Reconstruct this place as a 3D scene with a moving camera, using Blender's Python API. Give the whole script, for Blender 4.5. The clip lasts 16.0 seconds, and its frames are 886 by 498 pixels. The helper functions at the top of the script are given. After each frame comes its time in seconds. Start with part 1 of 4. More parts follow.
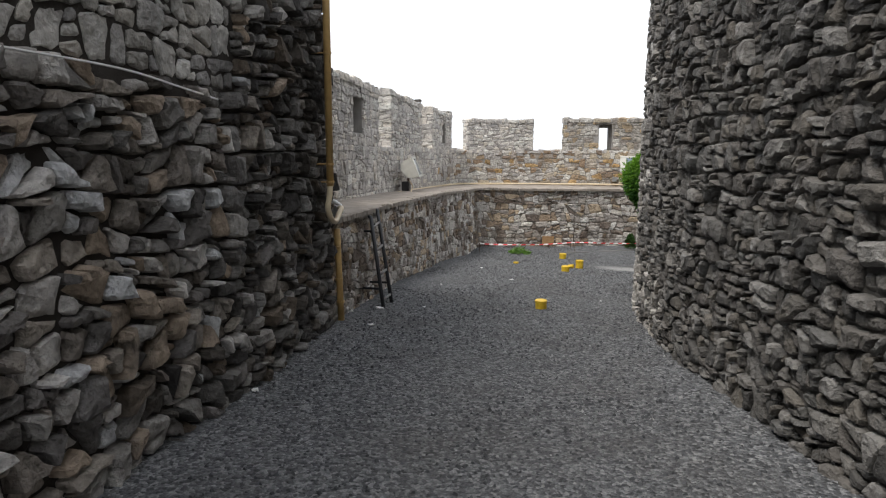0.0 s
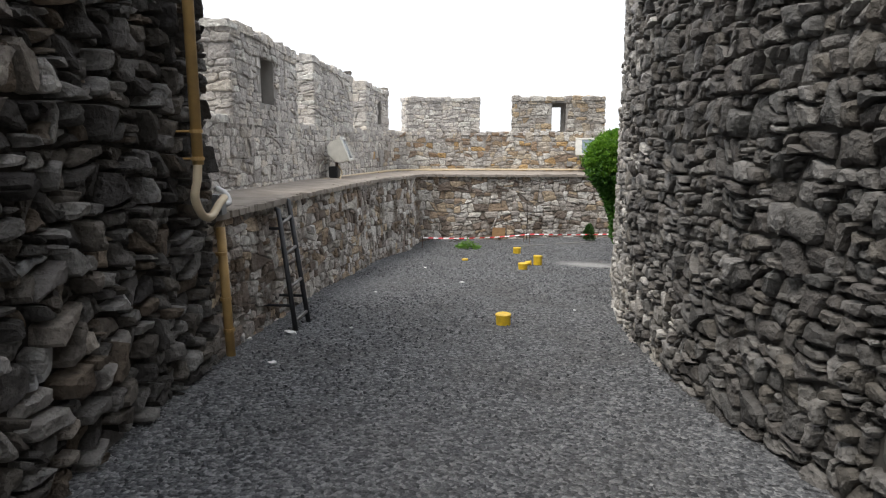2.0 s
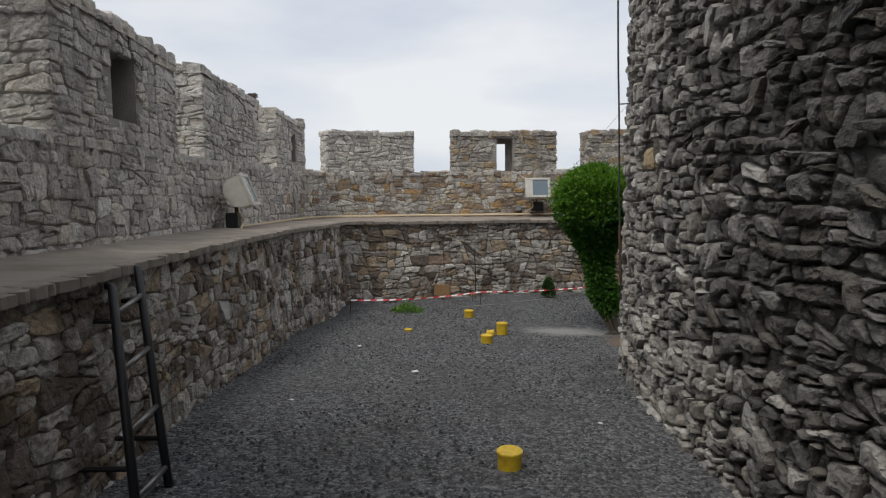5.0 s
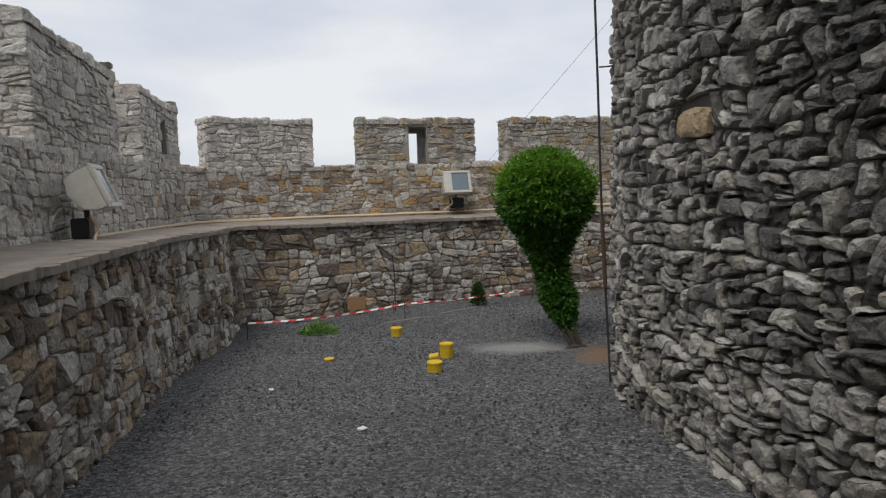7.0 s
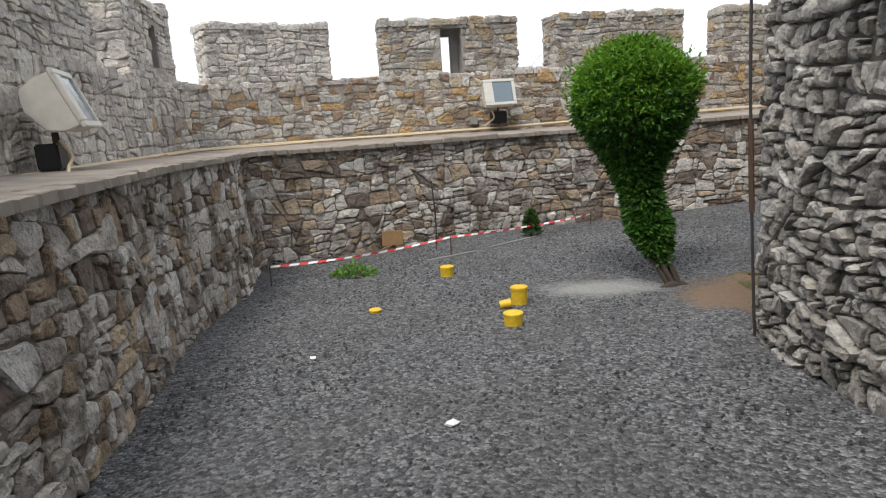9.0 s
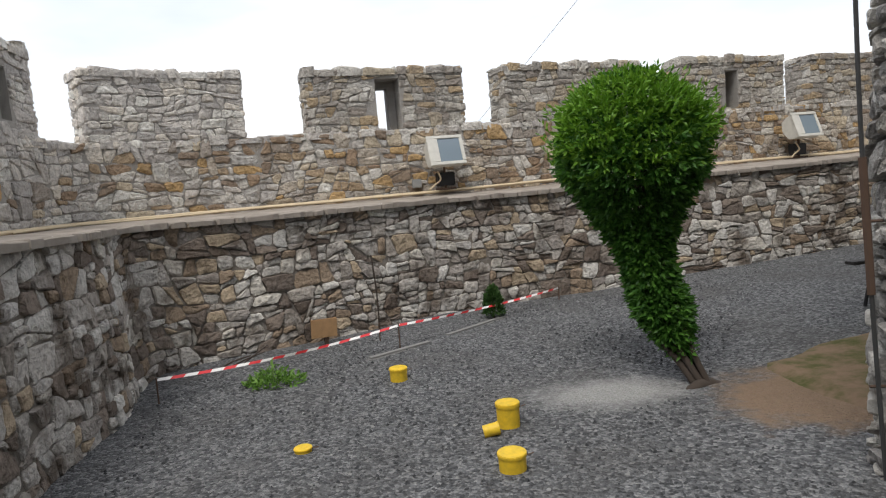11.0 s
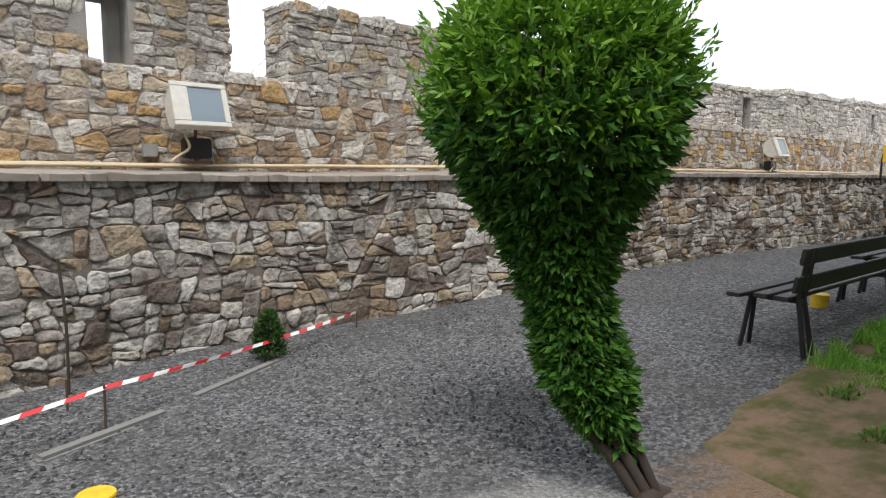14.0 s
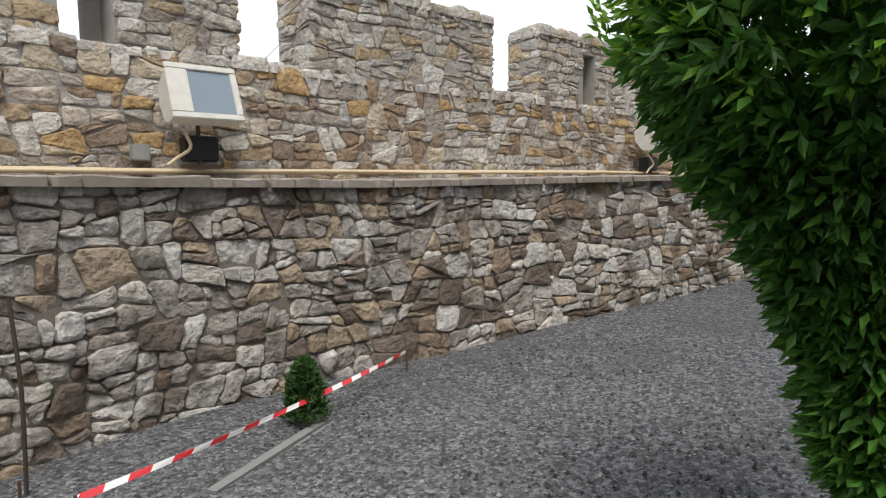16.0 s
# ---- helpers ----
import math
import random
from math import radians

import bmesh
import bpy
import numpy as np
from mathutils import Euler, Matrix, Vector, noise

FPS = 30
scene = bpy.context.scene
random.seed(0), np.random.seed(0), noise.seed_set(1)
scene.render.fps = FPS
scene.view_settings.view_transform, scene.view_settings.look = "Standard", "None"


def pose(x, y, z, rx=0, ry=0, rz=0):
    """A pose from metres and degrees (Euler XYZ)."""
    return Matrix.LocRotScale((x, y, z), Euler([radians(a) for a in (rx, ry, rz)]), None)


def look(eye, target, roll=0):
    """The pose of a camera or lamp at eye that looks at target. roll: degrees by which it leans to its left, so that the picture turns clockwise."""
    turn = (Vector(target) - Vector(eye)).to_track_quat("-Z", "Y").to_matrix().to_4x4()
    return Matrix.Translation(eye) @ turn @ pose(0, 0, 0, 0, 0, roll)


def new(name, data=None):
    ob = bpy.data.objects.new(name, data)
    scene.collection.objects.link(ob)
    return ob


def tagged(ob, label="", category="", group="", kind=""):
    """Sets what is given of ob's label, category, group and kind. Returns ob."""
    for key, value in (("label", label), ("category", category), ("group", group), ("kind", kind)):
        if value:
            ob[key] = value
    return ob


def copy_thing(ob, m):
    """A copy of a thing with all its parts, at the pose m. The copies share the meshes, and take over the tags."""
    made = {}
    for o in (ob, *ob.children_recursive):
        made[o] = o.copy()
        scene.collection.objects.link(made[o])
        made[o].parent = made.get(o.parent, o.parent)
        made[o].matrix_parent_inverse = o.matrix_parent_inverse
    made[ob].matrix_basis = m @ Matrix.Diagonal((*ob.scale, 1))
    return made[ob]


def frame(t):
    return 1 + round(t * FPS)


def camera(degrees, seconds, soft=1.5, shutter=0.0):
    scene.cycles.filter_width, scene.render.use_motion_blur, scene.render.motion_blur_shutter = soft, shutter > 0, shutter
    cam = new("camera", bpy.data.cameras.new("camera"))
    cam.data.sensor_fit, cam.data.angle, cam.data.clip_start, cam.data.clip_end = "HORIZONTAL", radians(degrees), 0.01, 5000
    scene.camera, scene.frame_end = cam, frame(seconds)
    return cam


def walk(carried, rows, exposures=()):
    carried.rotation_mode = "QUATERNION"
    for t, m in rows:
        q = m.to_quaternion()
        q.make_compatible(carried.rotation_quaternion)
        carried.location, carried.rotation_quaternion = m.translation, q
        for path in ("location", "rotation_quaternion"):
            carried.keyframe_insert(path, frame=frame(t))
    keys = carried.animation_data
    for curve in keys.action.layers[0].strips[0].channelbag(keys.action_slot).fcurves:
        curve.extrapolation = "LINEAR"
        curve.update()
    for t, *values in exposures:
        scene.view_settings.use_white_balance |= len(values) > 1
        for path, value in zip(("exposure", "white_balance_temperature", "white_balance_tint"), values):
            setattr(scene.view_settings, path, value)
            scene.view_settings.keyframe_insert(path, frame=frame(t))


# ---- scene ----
cam = camera(70.3, 16.0, soft=1.2)
METRES, EYE, TILT, LEAN, TURN = 14.0, 1.5, 0.0, 0.0, 26.9
ROWS = [
    (0.0, 0.0, 0.0, 0.0, 0.02, -8.38, -0.15),
    (0.5, 0.0034, 0.0416, -0.005, -4.81, -3.24, -0.06),
    (1.0, 0.0059, 0.0755, -0.0099, -4.11, -13.29, 1.64),
    (1.5, 0.0092, 0.1111, -0.0127, -4.64, -11.25, 0.2),
    (2.0, 0.0076, 0.1408, -0.013, -5.31, -9.27, 0.12),
    (2.5, 0.005, 0.1714, -0.0114, -6.05, -6.39, 1.1),
    (3.0, 0.0071, 0.2058, -0.0169, -2.48, -5.4, 0.52),
    (3.5, 0.0057, 0.2385, -0.0179, -5.23, -5.15, -0.34),
    (4.0, 0.0032, 0.2691, -0.019, -9.93, -4.96, -0.29),
    (6.5, 0.0045, 0.4276, -0.0264, -17.41, -4.99, 2.69),
    (7.0, -0.0021, 0.4633, -0.0292, -23.76, -5.08, 1.88),
    (7.5, -0.0054, 0.4962, -0.033, -18.83, -4.15, 2.63),
    (8.0, -0.0042, 0.5201, -0.0337, -15.5, -7.31, 3.88),
    (8.5, -0.0051, 0.5499, -0.0383, -18.19, -11.09, 2.98),
    (9.0, 0.0027, 0.5773, -0.0391, -23.21, -11.81, 3.87),
    (11.5, 0.0485, 0.7232, -0.0472, -33.42, -5.36, 4.28),
    (12.0, 0.0577, 0.7511, -0.0485, -40.05, -4.97, 0.9),
    (12.5, 0.0702, 0.7807, -0.0531, -38.85, -2.84, 0.8),
    (13.0, 0.084, 0.8032, -0.0528, -38.03, -7.8, 2.6),
    (13.5, 0.0966, 0.8313, -0.0565, -44.01, -7.35, 0.63),
    (14.0, 0.1191, 0.8563, -0.0602, -52.68, -6.84, -0.43),
    (14.5, 0.1405, 0.877, -0.0603, -64.09, -3.08, -2.96),
    (15.0, 0.1533, 0.8977, -0.0637, -73.46, -1.1, -2.69),
    (15.5, 0.1586, 0.9218, -0.0642, -69.22, -2.72, -3.18),
    (16.0, 0.1661, 0.9503, -0.0702, -53.77, -5.12, 0.84),
]
walk(cam, [(t, pose(0, 0, EYE, TILT, LEAN, TURN) @ pose(METRES * x, METRES * y, METRES * z, 90 + pitch, roll, yaw)) for t, x, y, z, yaw, pitch, roll in ROWS],
     exposures=[(0.0, 1.0), (0.5, 0.85), (1.0, 0.75), (1.5, 1.0), (2.0, 1.15), (2.5, 0.75), (3.0, 0.5), (4.0, 0.28), (6.5, 0.15), (7.5, 0.2), (8.5, 0.4), (9.0, 0.95), (11.5, 0.5), (12.0, 0.2), (12.5, 0.2), (13.0, 0.3), (13.5, 0.7), (14.0, 1.05), (14.5, 0.9), (15.0, 0.7), (15.5, 0.45), (16.0, 1.0)])

# ---------------------------------------------------------------- light
world = bpy.data.worlds.new("overcast_sky")
scene.world = world
world.use_nodes = True
wn, wl = world.node_tree.nodes, world.node_tree.links
wn.clear()
sky = wn.new("ShaderNodeTexSky")
sky.sky_type, sky.sun_disc = "NISHITA", False
sky.sun_elevation, sky.sun_rotation = radians(52), radians(200)
sky_level = wn.new("ShaderNodeVectorMath")
sky_level.operation = "SCALE"
sky_level.inputs["Scale"].default_value = 0.12
wl.new(sky.outputs[0], sky_level.inputs[0])
wtc = wn.new("ShaderNodeTexCoord")
wmap = wn.new("ShaderNodeMapping")
wmap.inputs["Scale"].default_value = (1.2, 1.2, 4.0)
wl.new(wtc.outputs["Generated"], wmap.inputs[0])
wnoise = wn.new("ShaderNodeTexNoise")
wnoise.inputs["Scale"].default_value, wnoise.inputs["Detail"].default_value, wnoise.inputs["Roughness"].default_value = 1.6, 5, 0.5
wl.new(wmap.outputs[0], wnoise.inputs["Vector"])
cloud = wn.new("ShaderNodeValToRGB")
cloud.color_ramp.elements[0].position, cloud.color_ramp.elements[0].color = 0.32, (0.66, 0.72, 0.84, 1)
cloud.color_ramp.elements[1].position, cloud.color_ramp.elements[1].color = 0.62, (0.97, 0.98, 1.0, 1)
wl.new(wnoise.outputs["Fac"], cloud.inputs[0])
wmix = wn.new("ShaderNodeMix")
wmix.data_type = "RGBA"
wmix.inputs[0].default_value = 0.9
wl.new(sky_level.outputs[0], wmix.inputs[6])
wl.new(cloud.outputs[0], wmix.inputs[7])
wbg = wn.new("ShaderNodeBackground")
wbg.inputs["Strength"].default_value = 0.8
wl.new(wmix.outputs[2], wbg.inputs["Color"])
wl.new(wbg.outputs[0], wn.new("ShaderNodeOutputWorld").inputs[0])

sun = new("sun", bpy.data.lights.new("sun", "SUN"))
sun.data.energy, sun.data.angle, sun.data.color = 1.4, radians(25), (1.0, 0.96, 0.9)
sun.matrix_world = look((0, 0, 30), (7, 14, 0))


# ---------------------------------------------------------------- materials
class Mat:
    """A node material with a few shorthands."""

    def __init__(self, name, rough=0.85, metal=0.0, spec=0.3):
        self.m = bpy.data.materials.new(name)
        self.m.use_nodes = True
        self.n, self.l = self.m.node_tree.nodes, self.m.node_tree.links
        self.b = self.n["Principled BSDF"]
        self.b.inputs["Roughness"].default_value = rough
        self.b.inputs["Metallic"].default_value = metal
        self.b.inputs["Specular IOR Level"].default_value = spec
        self.pos = self.n.new("ShaderNodeNewGeometry")

    def noise(self, scale, detail=4.0, rough=0.55, stretch=None):
        t = self.n.new("ShaderNodeTexNoise")
        t.inputs["Scale"].default_value, t.inputs["Detail"].default_value, t.inputs["Roughness"].default_value = scale, detail, rough
        src = self.pos.outputs["Position"]
        if stretch:
            mp = self.n.new("ShaderNodeMapping")
            mp.inputs["Scale"].default_value = stretch
            self.l.new(src, mp.inputs[0])
            src = mp.outputs[0]
        self.l.new(src, t.inputs["Vector"])
        return t.outputs["Fac"]

    def cells(self, scale, out="Color"):
        t = self.n.new("ShaderNodeTexVoronoi")
        t.inputs["Scale"].default_value = scale
        self.l.new(self.pos.outputs["Position"], t.inputs["Vector"])
        return t.outputs[out]

    def ramp(self, fac, stops, hold=False):
        r = self.n.new("ShaderNodeValToRGB")
        e = r.color_ramp.elements
        while len(e) < len(stops):
            e.new(0.5)
        for el, (p, c) in zip(e, stops):
            el.position, el.color = p, (*c, 1) if len(c) == 3 else c
        if hold:
            r.color_ramp.interpolation = "CONSTANT"
        self.l.new(fac, r.inputs[0])
        return r.outputs[0]

    def mix(self, fac, a, b, mode="MIX"):
        x = self.n.new("ShaderNodeMix")
        x.data_type, x.blend_type = "RGBA", mode
        for sock, v in ((0, fac), (6, a), (7, b)):
            if isinstance(v, (int, float)):
                x.inputs[sock].default_value = v
            elif isinstance(v, tuple):
                x.inputs[sock].default_value = (*v, 1)
            else:
                self.l.new(v, x.inputs[sock])
        return x.outputs[2]

    def math(self, op, a, b=0.0):
        x = self.n.new("ShaderNodeMath")
        x.operation = op
        for i, v in enumerate((a, b)):
            if isinstance(v, (int, float)):
                x.inputs[i].default_value = v
            else:
                self.l.new(v, x.inputs[i])
        return x.outputs[0]

    def bump(self, height, strength=0.5, dist=0.01):
        x = self.n.new("ShaderNodeBump")
        x.inputs["Strength"].default_value, x.inputs["Distance"].default_value = strength, dist
        self.l.new(height, x.inputs["Height"])
        self.l.new(x.outputs[0], self.b.inputs["Normal"])

    def color(self, c):
        if isinstance(c, tuple):
            self.b.inputs["Base Color"].default_value = (*c, 1)
        else:
            self.l.new(c, self.b.inputs["Base Color"])
        return self.m

    def piece(self):
        """A number of its own for each stone, whether it is an object or an island."""
        info = self.n.new("ShaderNodeObjectInfo")
        return self.math("FRACT", self.math("ADD", info.outputs["Random"], self.math("MULTIPLY", self.pos.outputs["Random Per Island"], 7.31)))


def stone_material(name, tones, stain, stain_amount, lichen=0.0):
    m = Mat(name, 0.92, spec=0.15)
    n = len(tones)
    base = m.ramp(m.piece(), [(i / n, c) for i, c in enumerate(tones)], hold=True)
    grain = m.noise(24, 6, 0.6)
    col = m.mix(0.9, base, m.ramp(grain, [(0.28, (0.66, 0.65, 0.64)), (0.5, (0.98, 0.98, 0.98)), (0.72, (1.18, 1.17, 1.16))]), "MULTIPLY")
    patch = m.noise(2.2, 5, 0.6)
    col = m.mix(m.ramp(patch, [(0.48, (0, 0, 0)), (0.66, (stain_amount,) * 3)]), col, stain)
    blot = m.noise(9, 4, 0.6)
    col = m.mix(m.ramp(blot, [(0.55, (0, 0, 0)), (0.72, (0.4,) * 3)]), col, (0.06, 0.055, 0.05))
    if lichen:
        col = m.mix(m.ramp(m.noise(5.3, 6, 0.7), [(0.58, (0, 0, 0)), (0.66, (lichen,) * 3)]), col, (0.55, 0.55, 0.52))
    m.bump(m.math("ADD", m.math("MULTIPLY", m.noise(14, 5, 0.6), 1.6), grain), 1.0, 0.028)
    return m.color(col)


def mortar_material(name, c1, c2):
    m = Mat(name, 0.95, spec=0.1)
    m.bump(m.noise(60, 6, 0.7), 0.8, 0.015)
    return m.color(m.mix(m.noise(6, 5, 0.6), c1, c2))


PALE = stone_material("pale_limestone", [(.679, .635, .577), (.591, .554, .510), (.750, .724, .665), (.531, .495, .458), (.650, .613, .562), (.710, .650, .569), (.487, .458, .429), (.635, .591, .546)], (.22, .205, .19), 0.5)
OCHRE = stone_material("ochre_limestone", [(.546, .483, .404), (.441, .336, .226), (.609, .578, .530), (.399, .352, .304), (.525, .357, .179), (.525, .488, .446), (.304, .236, .179), (.578, .493, .373), (.462, .441, .410), (.347, .252, .173), (.640, .604, .546)], (.22, .165, .115), 0.55)
COURT = stone_material("court_rubble", [(.576, .538, .492), (.427, .385, .341), (.661, .630, .582), (.267, .218, .181), (.513, .475, .432), (.501, .401, .288), (.385, .348, .315), (.608, .582, .545), (.202, .165, .139), (.533, .501, .459), (.363, .278, .202), (.640, .598, .533)], (.095, .068, .048), 0.85)
DARK = stone_material("dark_rubble", [(.296, .278, .257), (.428, .401, .371), (.192, .177, .165), (.384, .340, .292), (.560, .530, .494), (.252, .222, .192), (.370, .296, .228), (.585, .585, .582), (.162, .151, .143)], (.055, .05, .045), 0.7)
# DARK's tones at about 0.4 of their value
DARKER = stone_material("darker_rubble", [(.120, .113, .105), (.174, .163, .151), (.078, .072, .067), (.156, .138, .119), (.228, .216, .201), (.102, .090, .078), (.150, .120, .093), (.264, .252, .237), (.066, .061, .058)], (.055, .05, .045), 0.7)
TOWER = stone_material("tower_rubble", [(.390, .370, .346), (.488, .464, .426), (.308, .292, .278), (.538, .512, .470), (.414, .388, .348), (.340, .318, .290), (.586, .562, .520), (.438, .407, .358)], (.10, .096, .092), 0.6, lichen=0.25)
# TOWER's tones at roughly 0.4 of their value
TOWER_DARK = stone_material("dark_tower_rubble", [(.142, .138, .131), (.194, .184, .171), (.113, .108, .102), (.213, .203, .188), (.163, .151, .138), (.132, .122, .113), (.265, .254, .239), (.173, .158, .138)], (.06, .058, .056), 0.6, lichen=0.12)
TAN = stone_material("tan_limestone", [(.52, .485, .43), (.44, .41, .37), (.58, .55, .50), (.50, .43, .33), (.40, .37, .33), (.54, .50, .44), (.47, .36, .23), (.60, .57, .52), (.36, .32, .28)], (.22, .19, .16), 0.5)
BEIGE = stone_material("beige_sandstone", [(.55, .42, .26), (.60, .47, .30)], (.40, .31, .2), 0.4)
RUINS = stone_material("ruin_rubble", [(.475, .456, .431), (.575, .556, .525), (.388, .369, .344), (.525, .500, .463), (.625, .600, .562), (.438, .413, .375), (.338, .319, .300)], (.2, .19, .178), 0.5)
MORT_PALE = mortar_material("pale_mortar", (.26, .244, .222), (.42, .397, .365))
MORT_COURT = mortar_material("brown_mortar", (.12, .102, .085), (.31, .28, .243))
# dark joints of the gatehouse wall; also painted shade inside slits and windows
MORT_AND_SHADE = mortar_material("earth_mortar_and_recess_shade", (.03, .026, .023), (.075, .066, .058))
MORT_TOWER = mortar_material("grey_mortar", (.08, .076, .07), (.17, .162, .15))


def plain(name, c, rough=0.6, metal=0.0, wear=0.25, scale=12, spec=0.4):
    m = Mat(name, rough, metal, spec)
    f = m.noise(scale, 5, 0.65)
    m.bump(m.noise(scale * 6, 4), 0.15, 0.003)
    return m.color(m.mix(m.ramp(f, [(0.4, (0, 0, 0)), (0.75, (wear,) * 3)]), c, tuple(v * 0.45 + 0.02 for v in c)))


YELLOW = plain("worn_yellow_paint", (.78, .52, .03), 0.5, wear=0.55, scale=22)
PIPE = plain("ochre_painted_pipe", (.52, .33, .12), 0.5, wear=0.45)
CONDUIT = plain("cream_corrugated_conduit", (.62, .50, .33), 0.55, wear=0.3)
BLACK = plain("black_painted_steel", (.018, .018, .02), 0.45, wear=0.2)
BENCHWOOD = plain("black_stained_wood", (.028, .026, .025), 0.6, wear=0.3, scale=8)
GREYBOX = plain("grey_plastic", (.30, .30, .29), 0.55)
CREAM = plain("cream_enamel", (.62, .60, .54), 0.5, wear=0.3)
GLASS = Mat("floodlight_glass", 0.08, spec=0.6).color((.20, .25, .29))
RUST = plain("rusty_iron", (.10, .06, .04), 0.75, wear=0.5)
CABLE = plain("black_cable", (.05, .05, .05), 0.6)
WHITE = plain("white_tape", (.75, .74, .72), 0.4, wear=0.1)
RED = plain("red_tape", (.62, .035, .04), 0.4, wear=0.1)
PLY = plain("weathered_plywood", (.42, .25, .12), 0.7, wear=0.4, scale=18)
CONCRETE = plain("pale_concrete", (.22, .215, .205), 0.9, wear=0.4, scale=6)
LITTER = plain("white_paper_scrap", (.75, .75, .73), 0.7, wear=0.1)
BARK = plain("brown_bark", (.06, .045, .035), 0.9, wear=0.6, scale=30)
TWIG = plain("dark_twig", (.06, .045, .035), 0.9)

m = Mat("ledge_paving", 0.9, spec=0.2)
m.bump(m.noise(45, 6, 0.7), 0.5, 0.01)
LEDGE = m.color(m.mix(m.ramp(m.noise(3, 5, 0.6), [(0.4, (0, 0, 0)), (0.65, (0.8,) * 3)]), (.33, .29, .25), (.22, .19, .16)))


def leaf_material(name, dark, light, rough=0.45):
    m = Mat(name, rough, spec=0.35)
    c = m.ramp(m.piece(), [(0.0, dark), (0.6, tuple((a + b) / 2 for a, b in zip(dark, light))), (1.0, light)])
    c = m.mix(m.ramp(m.noise(3, 3), [(0.35, (0, 0, 0)), (0.7, (0.5,) * 3)]), c, dark)
    m.b.inputs["Subsurface Weight"].default_value = 0.0
    tr = m.n.new("ShaderNodeBsdfTranslucent")
    m.l.new(c, tr.inputs["Color"])
    mx = m.n.new("ShaderNodeMixShader")
    mx.inputs[0].default_value = 0.3
    m.l.new(m.b.outputs[0], mx.inputs[1])
    m.l.new(tr.outputs[0], mx.inputs[2])
    m.l.new(mx.outputs[0], m.n["Material Output"].inputs[0])
    return m.color(c)


LEAF = leaf_material("privet_leaf", (.03, .10, .014), (.12, .28, .04))
LEAF_TOP = leaf_material("young_privet_leaf", (.085, .21, .014), (.23, .42, .045))
CONIFER = leaf_material("conifer_leaf", (.03, .08, .02), (.09, .17, .04))
GRASSM = leaf_material("grass_blade", (.12, .30, .03), (.42, .68, .13))
HERB = leaf_material("herb_leaf", (.10, .22, .03), (.25, .42, .09))

# gravel, with dry earth round the tree and beside the building, and a pale dusty patch
m = Mat("grey_gravel", 0.9, spec=0.25)
pebble = m.cells(42)
seat = m.cells(42, "Distance")
fine = m.cells(95)
sep = m.n.new("ShaderNodeSeparateColor")
m.l.new(pebble, sep.inputs[0])
sep2 = m.n.new("ShaderNodeSeparateColor")
m.l.new(fine, sep2.inputs[0])
tone = m.math("ADD", m.math("MULTIPLY", sep.outputs[0], 0.65), m.math("MULTIPLY", sep2.outputs[1], 0.35))
gcol = m.ramp(tone, [(0.12, (.042, .043, .045)), (0.38, (.098, .1, .104)), (0.62, (.15, .152, .156)), (0.9, (.29, .29, .287))])
gcol = m.mix(m.ramp(m.noise(1.1, 5, 0.6), [(0.45, (0, 0, 0)), (0.7, (0.45,) * 3)]), gcol, (.085, .08, .075))
xyz = m.n.new("ShaderNodeSeparateXYZ")
m.l.new(m.pos.outputs["Position"], xyz.inputs[0])


def spot(m, cx, cy, rx, ry):
    dx = m.math("DIVIDE", m.math("SUBTRACT", xyz.outputs[0], cx), rx)
    dy = m.math("DIVIDE", m.math("SUBTRACT", xyz.outputs[1], cy), ry)
    r = m.math("SQRT", m.math("ADD", m.math("MULTIPLY", dx, dx), m.math("MULTIPLY", dy, dy)))
    return m.math("ADD", r, m.math("MULTIPLY", m.math("SUBTRACT", m.noise(3.5, 5, 0.65), 0.5), 0.9))


dust = m.ramp(spot(m, -2.5, 13.6, 0.78, 0.52), [(0.35, (0.85,) * 3), (1.1, (0, 0, 0))])
gcol = m.mix(dust, gcol, m.mix(sep2.outputs[0], (.30, .295, .28), (.46, .455, .44)))
soil = m.mix(m.noise(24, 6, 0.7), (.17, .115, .075), (.29, .205, .14))
gcol = m.mix(m.ramp(spot(m, -0.75, 13.0, 1.25, 0.95), [(0.75, (1, 1, 1)), (1.0, (0, 0, 0))]), gcol, soil)
m.bump(m.math("SUBTRACT", m.math("ADD", m.math("MULTIPLY", m.noise(9, 3), 0.7), m.math("MULTIPLY", sep2.outputs[2], 0.25)), m.math("MULTIPLY", seat, 1.2)), 0.8, 0.024)
GRAVEL = m.color(gcol)
m = Mat("dry_earth", 0.95, spec=0.1)
m.bump(m.noise(40, 6, 0.7), 0.8, 0.02)
EARTH = m.color(m.mix(m.ramp(m.noise(2.5, 5, 0.65), [(0.42, (0, 0, 0)), (0.6, (1, 1, 1))]), m.mix(m.noise(24, 6, 0.7), (.17, .115, .075), (.29, .205, .14)), (.09, .10, .035)))
m = Mat("pebble_grey", 0.85, spec=0.3)
PEBBLE = m.color(m.ramp(m.piece(), [(0.0, (.04, .042, .045)), (0.5, (.09, .092, .096)), (0.88, (.15, .15, .154)), (1.0, (.34, .34, .33))]))


# ---------------------------------------------------------------- mesh helpers
rnd = random.Random(7)


def link_mesh(name, verts, faces, mat, parent=None, smooth=False):
    me = bpy.data.meshes.new(name)
    me.from_pydata(verts, [], faces)
    me.materials.append(mat)
    if smooth:
        me.shade_smooth()
    ob = new(name, me)
    if parent:
        ob.parent = parent
    return ob


